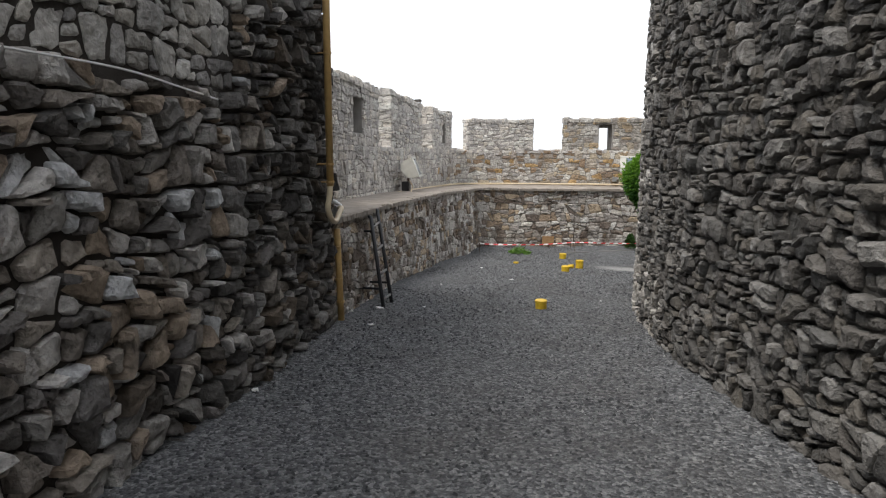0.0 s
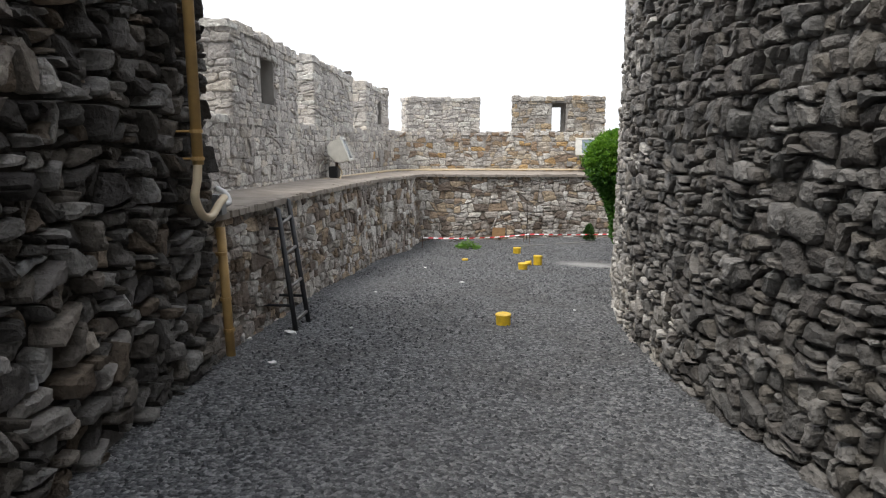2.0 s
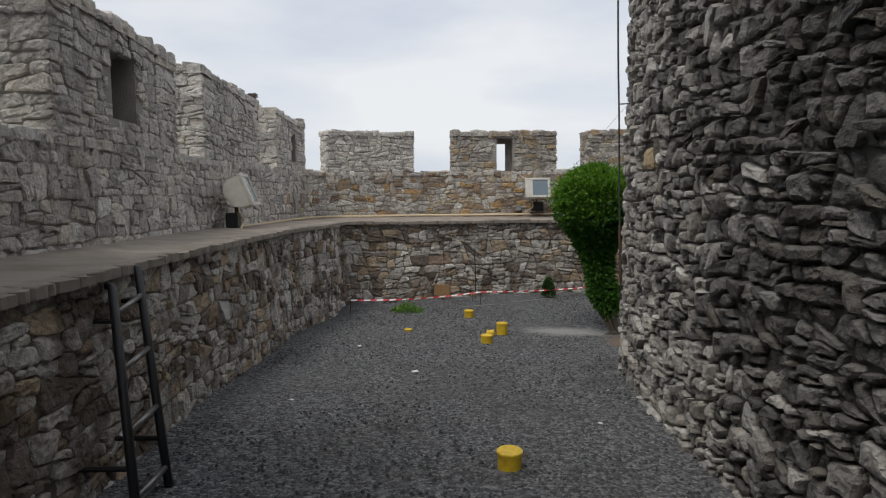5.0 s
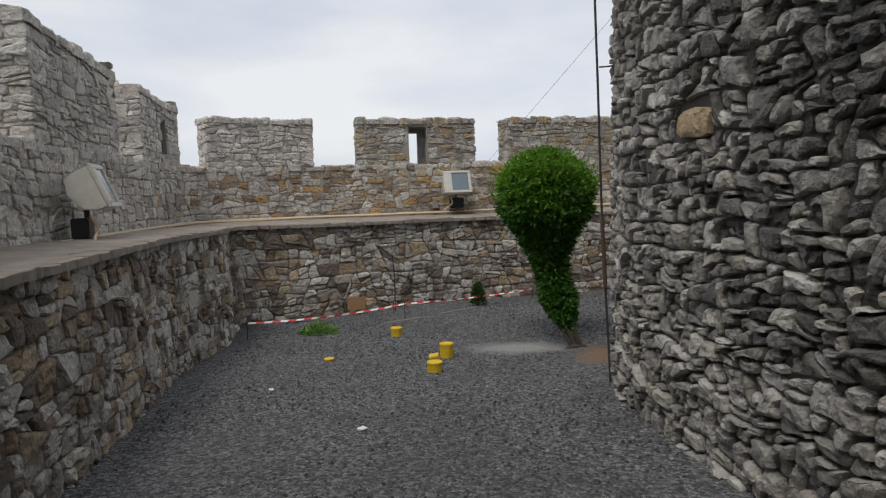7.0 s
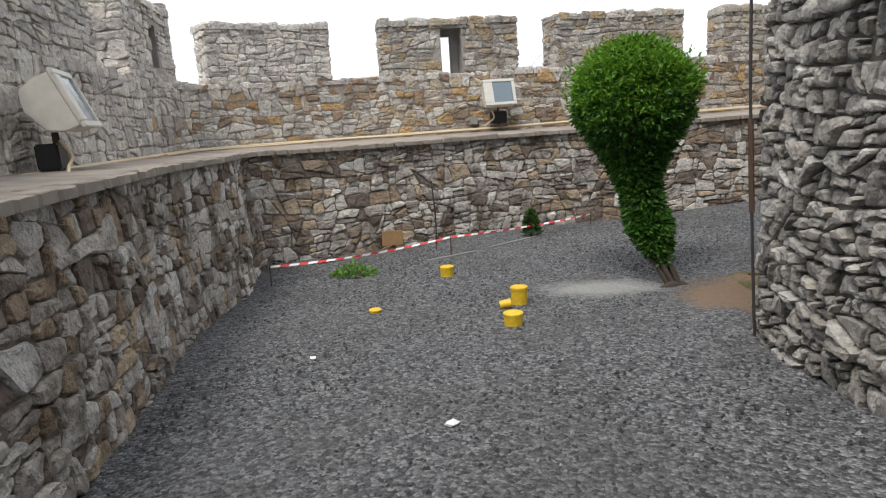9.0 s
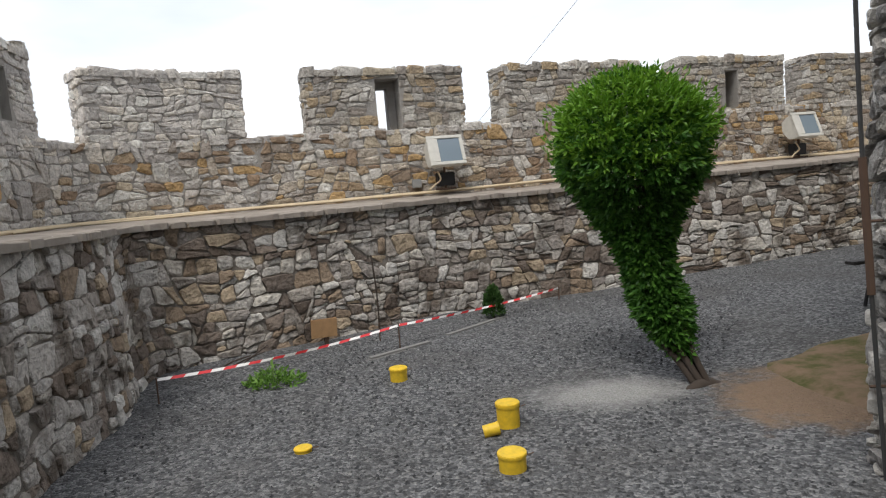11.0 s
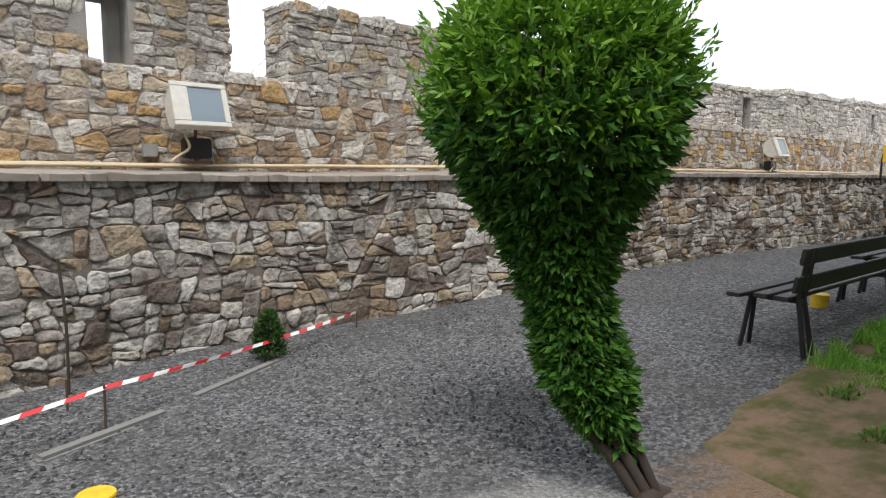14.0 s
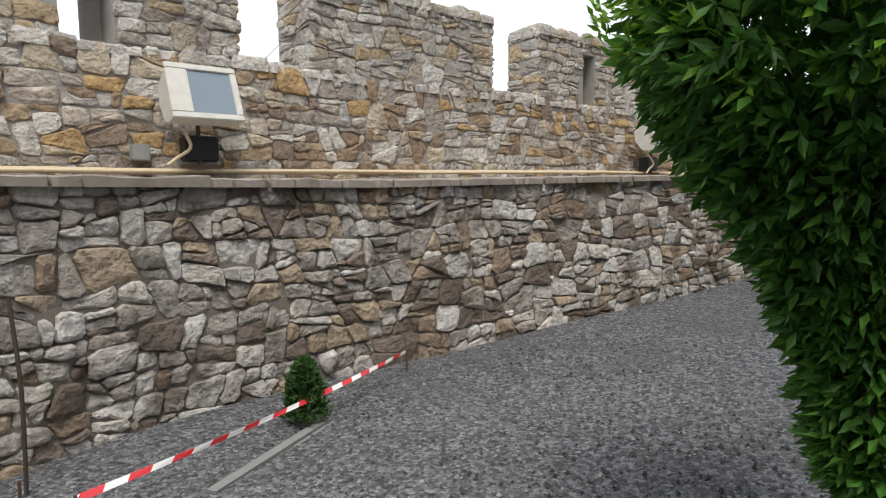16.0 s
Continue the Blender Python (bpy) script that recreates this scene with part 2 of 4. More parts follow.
def part(name, bm, material, parent=None, label="", smooth=False):
    me = bpy.data.meshes.new(name)
    bmesh.ops.recalc_face_normals(bm, faces=bm.faces)
    bm.to_mesh(me)
    bm.free()
    me.materials.append(material)
    if smooth:
        me.shade_smooth()
    ob = new(name, me)
    if parent:
        ob.parent = parent
    if label:
        tagged(ob, label)
    return ob


def box(bm, size, at=(0, 0, 0), rot=None, bevel=0.0):
    mx = Matrix.Translation(at) @ (rot or Matrix()) @ Matrix.Diagonal((*size, 1))
    made = bmesh.ops.create_cube(bm, size=1, matrix=mx)["verts"]
    if bevel:
        edges = list({e for v in made for e in v.link_edges})
        bmesh.ops.bevel(bm, geom=edges, offset=bevel, segments=2, affect="EDGES")
    return bm


def box_mesh(size, at=(0, 0, 0), rot=None, bevel=0.0):
    return box(bmesh.new(), size, at, rot, bevel)


def tube(points, radius, sides=8, taper=None, bm=None):
    """A round bar along points; taper gives the radius at the far end."""
    bm = bm or bmesh.new()
    rings = []
    pts = [Vector(p) for p in points]
    for i, p in enumerate(pts):
        way = (pts[min(i + 1, len(pts) - 1)] - pts[max(i - 1, 0)]).normalized()
        a = way.orthogonal().normalized() if i == 0 else (a - way * a.dot(way)).normalized()
        b = way.cross(a)
        r = radius if taper is None else radius + (taper - radius) * i / (len(pts) - 1)
        rings.append([bm.verts.new(p + (a * math.cos(k * math.tau / sides) + b * math.sin(k * math.tau / sides)) * r) for k in range(sides)])
    for r0, r1 in zip(rings, rings[1:]):
        for k in range(sides):
            bm.faces.new((r0[k], r0[(k + 1) % sides], r1[(k + 1) % sides], r1[k]))
    bm.faces.new(rings[0][::-1])
    bm.faces.new(rings[-1])
    return bm


def smooth_path(points, n=8):
    pts = [Vector(p) for p in points]
    out = []
    for i in range(len(pts) - 1):
        p0, p1, p2, p3 = pts[max(i - 1, 0)], pts[i], pts[i + 1], pts[min(i + 2, len(pts) - 1)]
        for k in range(n):
            t = k / n
            out.append(0.5 * (2 * p1 + (p2 - p0) * t + (2 * p0 - 5 * p1 + 4 * p2 - p3) * t * t + (3 * p1 - p0 - 3 * p2 + p3) * t ** 3))
    return out + [pts[-1]]


def ground_z(x, y):
    """The court falls gently northwards and rises a little to the east."""
    return -0.065 * min(max(y, -5), 14) + 0.06 * min(max(x + 1.5, 0), 4.5)


class Line:
    """A wall's face in plan; the court lies to its right."""

    def __init__(self, pts, n=5):
        self.p = [Vector((q.x, q.y)) for q in smooth_path([(x, y, 0) for x, y in pts], n)]
        self.s = [0.0]
        for a, b in zip(self.p, self.p[1:]):
            self.s.append(self.s[-1] + (b - a).length)
        self.length = self.s[-1]

    def at(self, u):
        i = 0
        while i < len(self.s) - 2 and self.s[i + 1] < u:
            i += 1
        a, b = self.p[i], self.p[i + 1]
        way = (b - a).normalized()
        return a + way * (u - self.s[i]), way

    def frame_at(self, u):
        p, _ = self.at(u)
        a, b = self.at(u - 0.15)[0], self.at(u + 0.15)[0]
        way = (b - a).normalized()
        return p, Vector((way.y, -way.x))

    def nearest(self, x, y):
        return min(range(200), key=lambda k: (self.at(self.length * k / 199)[0] - Vector((x, y))).length) * self.length / 199


def clip(poly, px, py, nx, ny):
    out = []
    m = len(poly)
    for i in range(m):
        a, b = poly[i], poly[(i + 1) % m]
        da, db = (a[0] - px) * nx + (a[1] - py) * ny, (b[0] - px) * nx + (b[1] - py) * ny
        if da <= 0:
            out.append(a)
        if (da < 0 < db) or (db < 0 < da):
            t = da / (da - db)
            out.append((a[0] + (b[0] - a[0]) * t, a[1] + (b[1] - a[1]) * t))
    return out


def cut_in_two(poly, px, py, nx, ny):
    return clip(poly, px, py, nx, ny), clip(poly, px, py, -nx, -ny)


def area_of(poly):
    return abs(sum(a[0] * b[1] - b[0] * a[1] for a, b in zip(poly, poly[1:] + poly[:1]))) / 2


def rubble(u0, u1, v0, v1, w, h, loose=0.3, holes=()):
    """Outlines of rough rubble stones, about w by h, that fill a rectangle: lifts, broken into blocks, broken into stones."""
    stack, polys = [], []
    tilt = lambda: rnd.gauss(0, 0.10 + 0.22 * loose)
    y = v0
    while y < v1 - 0.01:
        tall = h * rnd.uniform(1.6, 3.4)
        top = v1 if v1 - y - tall < h * 1.2 else y + tall
        x, lean0 = u0, 0.0
        while x < u1 - 0.01:
            wide = w * rnd.uniform(1.3, 3.4)
            last = u1 - x - wide < w * 0.8
            lean1 = 0.0 if last else (top - y) * rnd.uniform(-0.3, 0.3)
            x1 = u1 if last else x + wide
            stack.append([(x - lean0, y), (x1 - lean1, y), (x1 + lean1, top), (x + lean0, top)])
            x, lean0 = x1, lean1
        y = top
    while stack:
        poly = stack.pop()
        wide = max(q[0] for q in poly) - min(q[0] for q in poly)
        tall = max(q[1] for q in poly) - min(q[1] for q in poly)
        big = w * h * min(2.6, max(0.28, rnd.lognormvariate(0.1, 0.65)))
        if area_of(poly) < big and wide < 2.0 * w and tall < 2.2 * h:
            polys.append(poly)
            continue
        cx, cy = sum(q[0] for q in poly) / len(poly), sum(q[1] for q in poly) / len(poly)
        cx, cy = cx + wide * rnd.uniform(-.22, .22), cy + tall * rnd.uniform(-.2, .2)
        t = tilt()
        parts = cut_in_two(poly, cx, cy, math.cos(t * 1.6), math.sin(t * 1.6)) if wide / w > tall / h * rnd.uniform(0.7, 1.4) else cut_in_two(poly, cx, cy, math.sin(t), math.cos(t))
        if any(len(q) < 3 or area_of(q) < 0.0008 for q in parts):
            polys.append(poly)
        else:
            stack += parts
    seed = rnd.random() * 50
    amp = h * (0.1 + loose * 0.2)

    def bent(x, y):
        k = min([1, (y - v0) / h, (v1 - y) / h, (x - u0) / w, (u1 - x) / w] + [max(a0 - x, x - a1, b0 - y, y - b1) / h for a0, a1, b0, b1 in holes])
        k = max(0.0, k)
        slow = h * 0.7 * noise.noise((x / w * 0.22, y / h * 0.16, seed + 4)) * max(0.0, min(1, k, (y - v0) / (3 * h), (v1 - y) / (3 * h)))
        return (x + amp * k * noise.noise((x / w * 1.1, y / h * .9, seed)), y + slow + amp * k * noise.noise((x / w * 0.7, y / h * 0.8, seed + 9)))
    out = []
    for poly in polys:
        cx, cy = sum(q[0] for q in poly) / len(poly), sum(q[1] for q in poly) / len(poly)
        for (a0, a1, b0, b1) in holes:
            if a0 - 0.02 < cx < a1 + 0.02 and b0 - 0.02 < cy < b1 + 0.02:
                poly = []
                break
            xs, ys = [q[0] for q in poly], [q[1] for q in poly]
            if max(xs) > a0 and min(xs) < a1 and max(ys) > b0 and min(ys) < b1:
                gaps = [(a0 - cx, (a0, 0, 1, 0)), (cx - a1, (a1, 0, -1, 0)), (b0 - cy, (0, b0, 0, 1)), (cy - b1, (0, b1, 0, -1))]
                poly = clip(poly, *max(gaps)[1])
        if len(poly) > 2 and area_of(poly) > 0.0011:
            out.append([bent(*q) for q in poly])
    return out


def stone_shape(poly, place, gap, proud, rough):
    """Verts and faces of one stone; place(u, v, d) lays it on the wall, d metres proud of the mortar."""
    cx, cy = sum(q[0] for q in poly) / len(poly), sum(q[1] for q in poly) / len(poly)
    pts = []
    for a, b in zip(poly, poly[1:] + poly[:1]):
        ln = math.hypot(b[0] - a[0], b[1] - a[1])
        if ln < 0.03:
            pts.append(((a[0] + b[0]) / 2, (a[1] + b[1]) / 2))
            continue
        c = min(0.3, 0.012 / ln + rnd.uniform(0.03, 0.13))
        j = min(ln * 0.06, 0.012)
        for f in ((c, 0.5 + rnd.uniform(-.12, .12), 1 - c) if ln > 0.11 else (c, 1 - c)):
            pts.append((a[0] + (b[0] - a[0]) * f + rnd.uniform(-j, j), a[1] + (b[1] - a[1]) * f + rnd.uniform(-j, j)))
    m = len(pts)
    if m < 3:
        return None
    size = max(0.04, sum(math.hypot(q[0] - cx, q[1] - cy) for q in pts) / m)
    tx, ty = rnd.uniform(-rough, rough), rnd.uniform(-rough, rough)
    lift = proud * rnd.uniform(0.15, 1.3)
    dome = min(proud * 0.35, size * 0.16) * rnd.uniform(0.1, 1.2)
    seed = rnd.random() * 40
    verts = []
    for ring, (inset, shrink, depth) in enumerate(((gap, 1, -0.05), (gap * 1.2, 1, lift * 0.5), (gap * 1.4 + 0.006, 1, lift), (gap, 0.58, lift + dome))):
        for x, y in pts:
            r = math.hypot(x - cx, y - cy) or 1e-6
            f = max(0.25, 1 - inset / r) * shrink
            x2, y2 = cx + (x - cx) * f, cy + (y - cy) * f
            d = depth
            if ring:
                d += (tx * (x2 - cx) + ty * (y2 - cy)) * (1 if ring > 1 else 0.6) + noise.noise((x2 * 16, y2 * 16, seed)) * (0.006 + rough * 0.04)
            verts.append(place(x2, y2, max(d, -0.05 if ring == 0 else -0.01)))
    verts.append(place(cx, cy, lift + dome * rnd.uniform(0.6, 1.3) + tx * 0.01))
    faces = []
    for r in (0, m, 2 * m):
        for k in range(m):
            k2 = (k + 1) % m
            faces.append((r + k, r + k2, r + m + k2, r + m + k))
    for k in range(m):
        faces.append((3 * m + k, 3 * m + (k + 1) % m, 4 * m))
    return verts, faces


class Masonry:
    """Collects a wall's stones; the nearest to the walk become pieces, the rest one joined mesh."""

    def __init__(self, parent, mat, gap=0.008, proud=0.03, rough=0.15):
        self.parent, self.mat, self.gap, self.proud, self.rough, self.stones = parent, mat, gap, proud, rough, []

    def panel(self, polys, place):
        for p in polys:
            s = stone_shape(p, place, self.gap, self.proud, self.rough)
            if s:
                self.stones.append(s)

    def finish(self, focus, count=280):
        fx, fy, fz = focus
        key = lambda s: (s[0][0][0] - fx) ** 2 + (s[0][0][1] - fy) ** 2 + (s[0][0][2] - fz) ** 2
        self.stones.sort(key=key)
        for v, f in self.stones[:count]:
            link_mesh("stone", v, f, self.mat, self.parent)
        vs, fs = [], []
        for v, f in self.stones[count:]:
            o = len(vs)
            vs += v
            fs += [tuple(i + o for i in q) for q in f]
        if vs:
            tagged(link_mesh("stonework", vs, fs, self.mat, self.parent), kind="stuff")


def strip_wall(name, line, zb, zt, thick, mat, parent=None, u0=0.0, u1=None, batter=0.0, steps=None):
    """A solid wall of mortar along a line, with its top and back."""
    u1 = line.length if u1 is None else u1
    n = steps or max(1, int((u1 - u0) / 0.1))
    vs, fs = [], []
    for k in range(n + 1):
        u = u0 + (u1 - u0) * k / n
        p, nm = line.frame_at(u)
        b, t = zb(u), zt(u)
        q = p - nm * batter * (t - b)
        r = p - nm * thick
        vs += [(p.x, p.y, b), (q.x, q.y, t), (r.x, r.y, t), (r.x, r.y, b)]
    for k in range(n):
        o = 4 * k
        for a in range(4):
            b2 = (a + 1) % 4
            fs.append((o + a, o + 4 + a, o + 4 + b2, o + b2))
    fs += [(0, 1, 2, 3), (4 * n + 3, 4 * n + 2, 4 * n + 1, 4 * n)]
    return link_mesh(name, vs, fs, mat, parent)


def face_place(line, zb, zt, height, batter=0.0):
    """Lays (u along, v up to height, d out) on a wall's face."""
    def place(u, v, d):
        p, nm = line.frame_at(u)
        b, t = zb(u), zt(u)
        z = b + (t - b) * v / height
        q = p + nm * (d - batter * (z - b))
        return (q.x, q.y, z)
    return place


# ---------------------------------------------------------------- ground
def build_ground():
    xs = [-3000, -300, -60, -20] + [-12 + 0.5 * i for i in range(65)] + [30, 60, 300, 3000]
    ys = [-3000, -300, -60, -15] + [-6 + 0.5 * i for i in range(65)] + [40, 80, 300, 3000]
    vs, fs = [], []
    for y in ys:
        for x in xs:
            z = ground_z(x, y) + (0.02 * noise.noise((x * 0.7, y * 0.7, 0)) if -12 < x < 20 and -6 < y < 26 else 0)
            vs.append((x, y, z))
    n = len(xs)
    for j in range(len(ys) - 1):
        for i in range(n - 1):
            fs.append((j * n + i, j * n + i + 1, j * n + n + i + 1, j * n + n + i))
    return tagged(link_mesh("ground", vs, fs, GRAVEL, smooth=True), "grey crushed gravel court with bare earth patches", "ground", kind="structure")


build_ground()

# ---------------------------------------------------------------- walls
LOW = Line([(-4.25, 5.55), (-4.6, 6.6), (-5.25, 8.5), (-5.57, 9.7), (-5.92, 11.0), (-6.3, 12.5), (-6.5, 14.2), (-6.74, 15.2), (-6.5, 15.75), (-5.1, 16.45), (-3.85, 17.15), (-2.9, 17.45), (-1.9, 17.74), (-0.4, 17.98), (1.0, 18.05), (3.0, 18.32), (5.0, 18.75), (8.0, 19.2), (13.2, 20.0), (17.0, 20.6)])
PAR = Line([(-5.2, 5.0), (-6.1, 8.4), (-6.9, 11), (-7.55, 13.8), (-7.95, 16.2), (-7.4, 17.0), (-6.1, 17.75), (-4.3, 18.3), (-2.9, 18.65), (-1.0, 19.2), (1, 19.6), (3, 20.1), (6, 20.8), (12, 22), (17.2, 23.04)])
SILL, TOP = 1.70, 2.57


def low_bottom(u):
    p, _ = LOW.at(u)
    return ground_z(p.x, p.y) - 0.08


def low_top(u):
    return float(np.interp(u, [0, 3, 6, 9.9, 11.5, 15.5, 20.5, 25], [0.79, 0.755, 0.73, 0.675, 0.645, 0.62, 0.69, 0.69]))


low_wall = strip_wall("wall_court", LOW, low_bottom, low_top, 0.45, MORT_COURT, batter=0.04)
tagged(low_wall, "low rubble retaining wall of grey and brown stones", "wall", kind="structure")
mas = Masonry(low_wall, COURT, 0.004, 0.028, 0.13)
H = 1.45
mas.panel(rubble(0.02, LOW.length, 0, H, 0.215, 0.125, 0.32), face_place(LOW, low_bottom, low_top, H, 0.04))
mas.finish((-4.0, 14.5, 0.0), 300)

# the walkway on top of the low wall
vs, fs = [], []
NLED = 90
for k in range(NLED + 1):
    u = LOW.length * k / NLED
    p, nm = LOW.frame_at(u)
    q, _ = PAR.at(PAR.nearest(p.x, p.y))
    zt = low_top(u)
    e = p - nm * 0.03
    k2 = 0.4
    for f, dz in ((0, -0.03), (0, 0.004), (0.3, 0.03 * k2), (0.65, 0.07 * k2), (1.0, 0.1 * k2)):
        xy = e.lerp(q - Vector((0, 0)), f)
        vs.append((xy.x, xy.y, zt + dz + 0.012 * noise.noise((u * 2, f * 4, 3))))
for k in range(NLED):
    for a in range(4):
        o = 5 * k + a
        fs.append((o, o + 5, o + 6, o + 1))
tagged(link_mesh("walkway", vs, fs, LEDGE, smooth=True), "worn stone-paved wall walk with dusty surface", "walkway", kind="structure")

# ragged edge stones of the walkway
edge = Masonry(low_wall, LEDGE, 0.006, 0.012, 0.06)


def edge_place(u, v, d):
    p, nm = LOW.frame_at(u)
    q = p + nm * (0.01 - v)
    return (q.x, q.y, low_top(u) - 0.005 + d)


edge.panel(rubble(0.05, LOW.length, -0.02, 0.2, 0.3, 0.22), edge_place)
edge.finish((0, 0, 0), 0)

# parapet with merlons
def par_bottom(u):
    return 0.5


def par_top(u):
    return SILL - 0.05


parapet = strip_wall("wall_parapet", PAR, par_bottom, par_top, 0.6, MORT_PALE)
tagged(parapet, "crenellated rubble parapet wall of pale and ochre limestone", "wall", kind="structure")
SPLIT = 12.6
hp = SILL - 0.02 - 0.5
pale = Masonry(parapet, PALE, 0.004, 0.021, 0.1)
ochre = Masonry(parapet, OCHRE, 0.004, 0.021, 0.1)
for poly in rubble(0.1, PAR.length, 0, hp, 0.23, 0.135, 0.3):
    share = (poly[0][0] - SPLIT) / 4 + 0.7 * noise.noise((poly[0][0] * .9, poly[0][1] * 1.5, 8)) + 0.45
    (ochre if share > rnd.random() else pale).panel([poly], face_place(PAR, par_bottom, lambda u: SILL - 0.02, hp))
pale.finish((-7, 11, 1.2), 120)
ochre.finish((-3, 18.5, 1.2), 180)


def sill_place(u, v, d):
    p, nm = PAR.frame_at(u)
    q = p - nm * (v - 0.03)
    return (q.x, q.y, SILL - 0.05 + d)


mas = Masonry(parapet, PALE, 0.006, 0.05, 0.12)
mas.panel(rubble(0.1, PAR.length, 0, 0.62, 0.3, 0.2), sill_place)
mas.finish((0, 0, 0), 0)


def merlon(u0, u1, slit=None, top=TOP, mat=PALE, pieces=80, fall=0.0):
    """One merlon with its arrow slit: core, face, end and cap stones."""
    thick = 0.55
    slope = lambda u: -fall * (u - u0) / (u1 - u0)
    s = slit or (u0, u0, SILL, SILL)
    spans = [(u0, u1, SILL - 0.06, top - 0.03)] if not slit else [(u0, s[0], SILL - 0.06, top - 0.03), (s[1], u1, SILL - 0.06, top - 0.03), (s[0], s[1], s[3], top - 0.03)]
    if slit and s[2] > SILL:
        spans.append((s[0], s[1], SILL - 0.06, s[2]))
    vs, fs = [], []
    for a, b, z0, z1 in spans:
        n = max(1, round((b - a) / 0.2))
        o = len(vs)
        for k in range(n + 1):
            p, nm = PAR.frame_at(a + (b - a) * k / n)
            r = p - nm * thick
            zz = z1 + (slope(a + (b - a) * k / n) if z1 > top - 0.05 else 0)
            vs += [(p.x, p.y, z0), (p.x, p.y, zz), (r.x, r.y, zz), (r.x, r.y, z0)]
        for k in range(n):
            q = o + 4 * k
            fs += [(q + i, q + 4 + i, q + 4 + (i + 1) % 4, q + (i + 1) % 4) for i in range(4)]
        q = o + 4 * n
        fs += [(o, o + 1, o + 2, o + 3), (q + 3, q + 2, q + 1, q)]
    ob = link_mesh("merlon", vs, fs, MORT_PALE, parapet)
    if slit and s[2] > SILL:
        # added near-black plate closes the slit, its colour standing in for shade
        strip_wall("slit_back", PAR, lambda u: s[2] - .02, lambda u: s[3] + .02, 0.57, MORT_AND_SHADE, ob, s[0] - .02, s[1] + .02, steps=1).matrix_basis = Matrix.Translation((*(-0.32 * PAR.frame_at(s[0])[1]), 0))
    if slit and s[2] == SILL:
        back = Matrix.Translation((*(-0.34 * PAR.frame_at(s[0])[1]), 0))
        strip_wall("slit_jamb", PAR, lambda u: SILL - .03, lambda u: s[3] + .02, 0.2, MORT_PALE, ob, s[1] - .11, s[1] + .02, steps=1).matrix_basis = back
        strip_wall("slit_lintel", PAR, lambda u: s[3] - .09, lambda u: s[3] + .02, 0.2, MORT_PALE, ob, s[0] - .02, s[1] - .112, steps=1).matrix_basis = back
    mas = Masonry(ob, mat, 0.004, 0.02, 0.1)
    hole = [(s[0], s[1], s[2] - SILL, s[3] - SILL)] if slit else []
    mas.panel(rubble(u0, u1, -0.02, top - SILL, 0.215, 0.115, 0.22, holes=hole), face_place(PAR, lambda u: SILL, lambda u: top + slope(u), top - SILL))
    for u, sgn in ((u0, -1), (u1, 1)):
        p, nm = PAR.frame_at(u)
        way = Vector((-nm.y, nm.x)) * sgn

        def end_place(a, v, d, p=p, nm=nm, way=way):
            q = p - nm * a + way * d
            return (q.x, q.y, SILL + v)
        mas.panel(rubble(-0.02, thick, -0.02, top - SILL, 0.25, 0.11, loose=0.15), end_place)

    def cap_place(a, v, d):
        p, nm = PAR.frame_at(a)
        q = p + nm * (0.04 - v)
        return (q.x, q.y, top - 0.05 + d + slope(a))
    cap = Masonry(ob, mat, 0.005, 0.065, 0.12)
    cap.panel(rubble(u0 - 0.03, u1 + 0.03, 0, thick + 0.06, 0.3, 0.3), cap_place)
    mas.stones += cap.stones
    p, _ = PAR.at((u0 + u1) / 2)
    mas.finish((p.x, p.y, 2.1), pieces)


merlon(0.4, 2.3, pieces=0)
merlon(3.2, 5.75, (4.15, 4.66, 1.9, 2.52), top=2.82, fall=0.05)
merlon(6.65, 8.93, top=2.86, fall=0.14)
merlon(9.9, 11.52, (10.84, 11.06, 1.85, 2.4), top=2.76, fall=0.11)
merlon(12.2, 14.1, mat=PALE)
merlon(14.96, 17.3, (15.97, 16.33, SILL, 2.42), mat=TAN)
merlon(18.0, 20.42, mat=TAN)
merlon(21.22, 23.35, (22.1, 22.36, SILL, 2.34), mat=TAN)
merlon(23.95, 26.5, mat=TAN, pieces=40)
merlon(27.4, 29.95, (28.65, 28.95, SILL, 2.36), mat=PALE, pieces=30)
merlon(30.5, 33.5, top=2.7, mat=PALE, pieces=30)
merlon(34.1, 37.2, (35.8, 36.0, 1.9, 2.4), top=2.75, mat=PALE, pieces=30)

# the dark wall beside the start
DK = Line([(0.4, -6.0), (-1.2, -2.5), (-2.3, 0.3), (-2.9, 2.0), (-3.4, 3.4), (-3.85, 4.5), (-4.22, 5.45)])
END = Line([(-4.22, 5.45), (-4.75, 5.85), (-6.8, 6.3)], 3)
dark_wall = strip_wall("wall_gatehouse", DK, lambda u: -0.8, lambda u: 5.2, 2.6, MORT_AND_SHADE)
tagged(dark_wall, "tall dark weathered rubble wall with protruding stones", "wall", kind="structure")
PATCH = [(DK.nearest(-2.3, 0.3), DK.nearest(-3.4, 3.4), 2.75, 6.0)]
mas = Masonry(dark_wall, DARK, 0.012, 0.095, 0.26)
darker = Masonry(dark_wall, DARKER, 0.014, 0.11, 0.3)
HD = 6.0
SWAP = DK.nearest(-3.35, 3.3)
for poly in rubble(3.5, DK.length, 0.2, HD, 0.165, 0.13, 0.65, holes=PATCH):
    # the darker stones take over towards the wall's far end
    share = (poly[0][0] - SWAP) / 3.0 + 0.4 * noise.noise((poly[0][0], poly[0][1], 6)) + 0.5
    (darker if share > rnd.random() else mas).panel([poly], face_place(DK, lambda u: -0.8, lambda u: 5.2, HD))
mas.panel(rubble(0, 3.5, 0.2, HD, 0.6, 0.4), face_place(DK, lambda u: -0.8, lambda u: 5.2, HD))
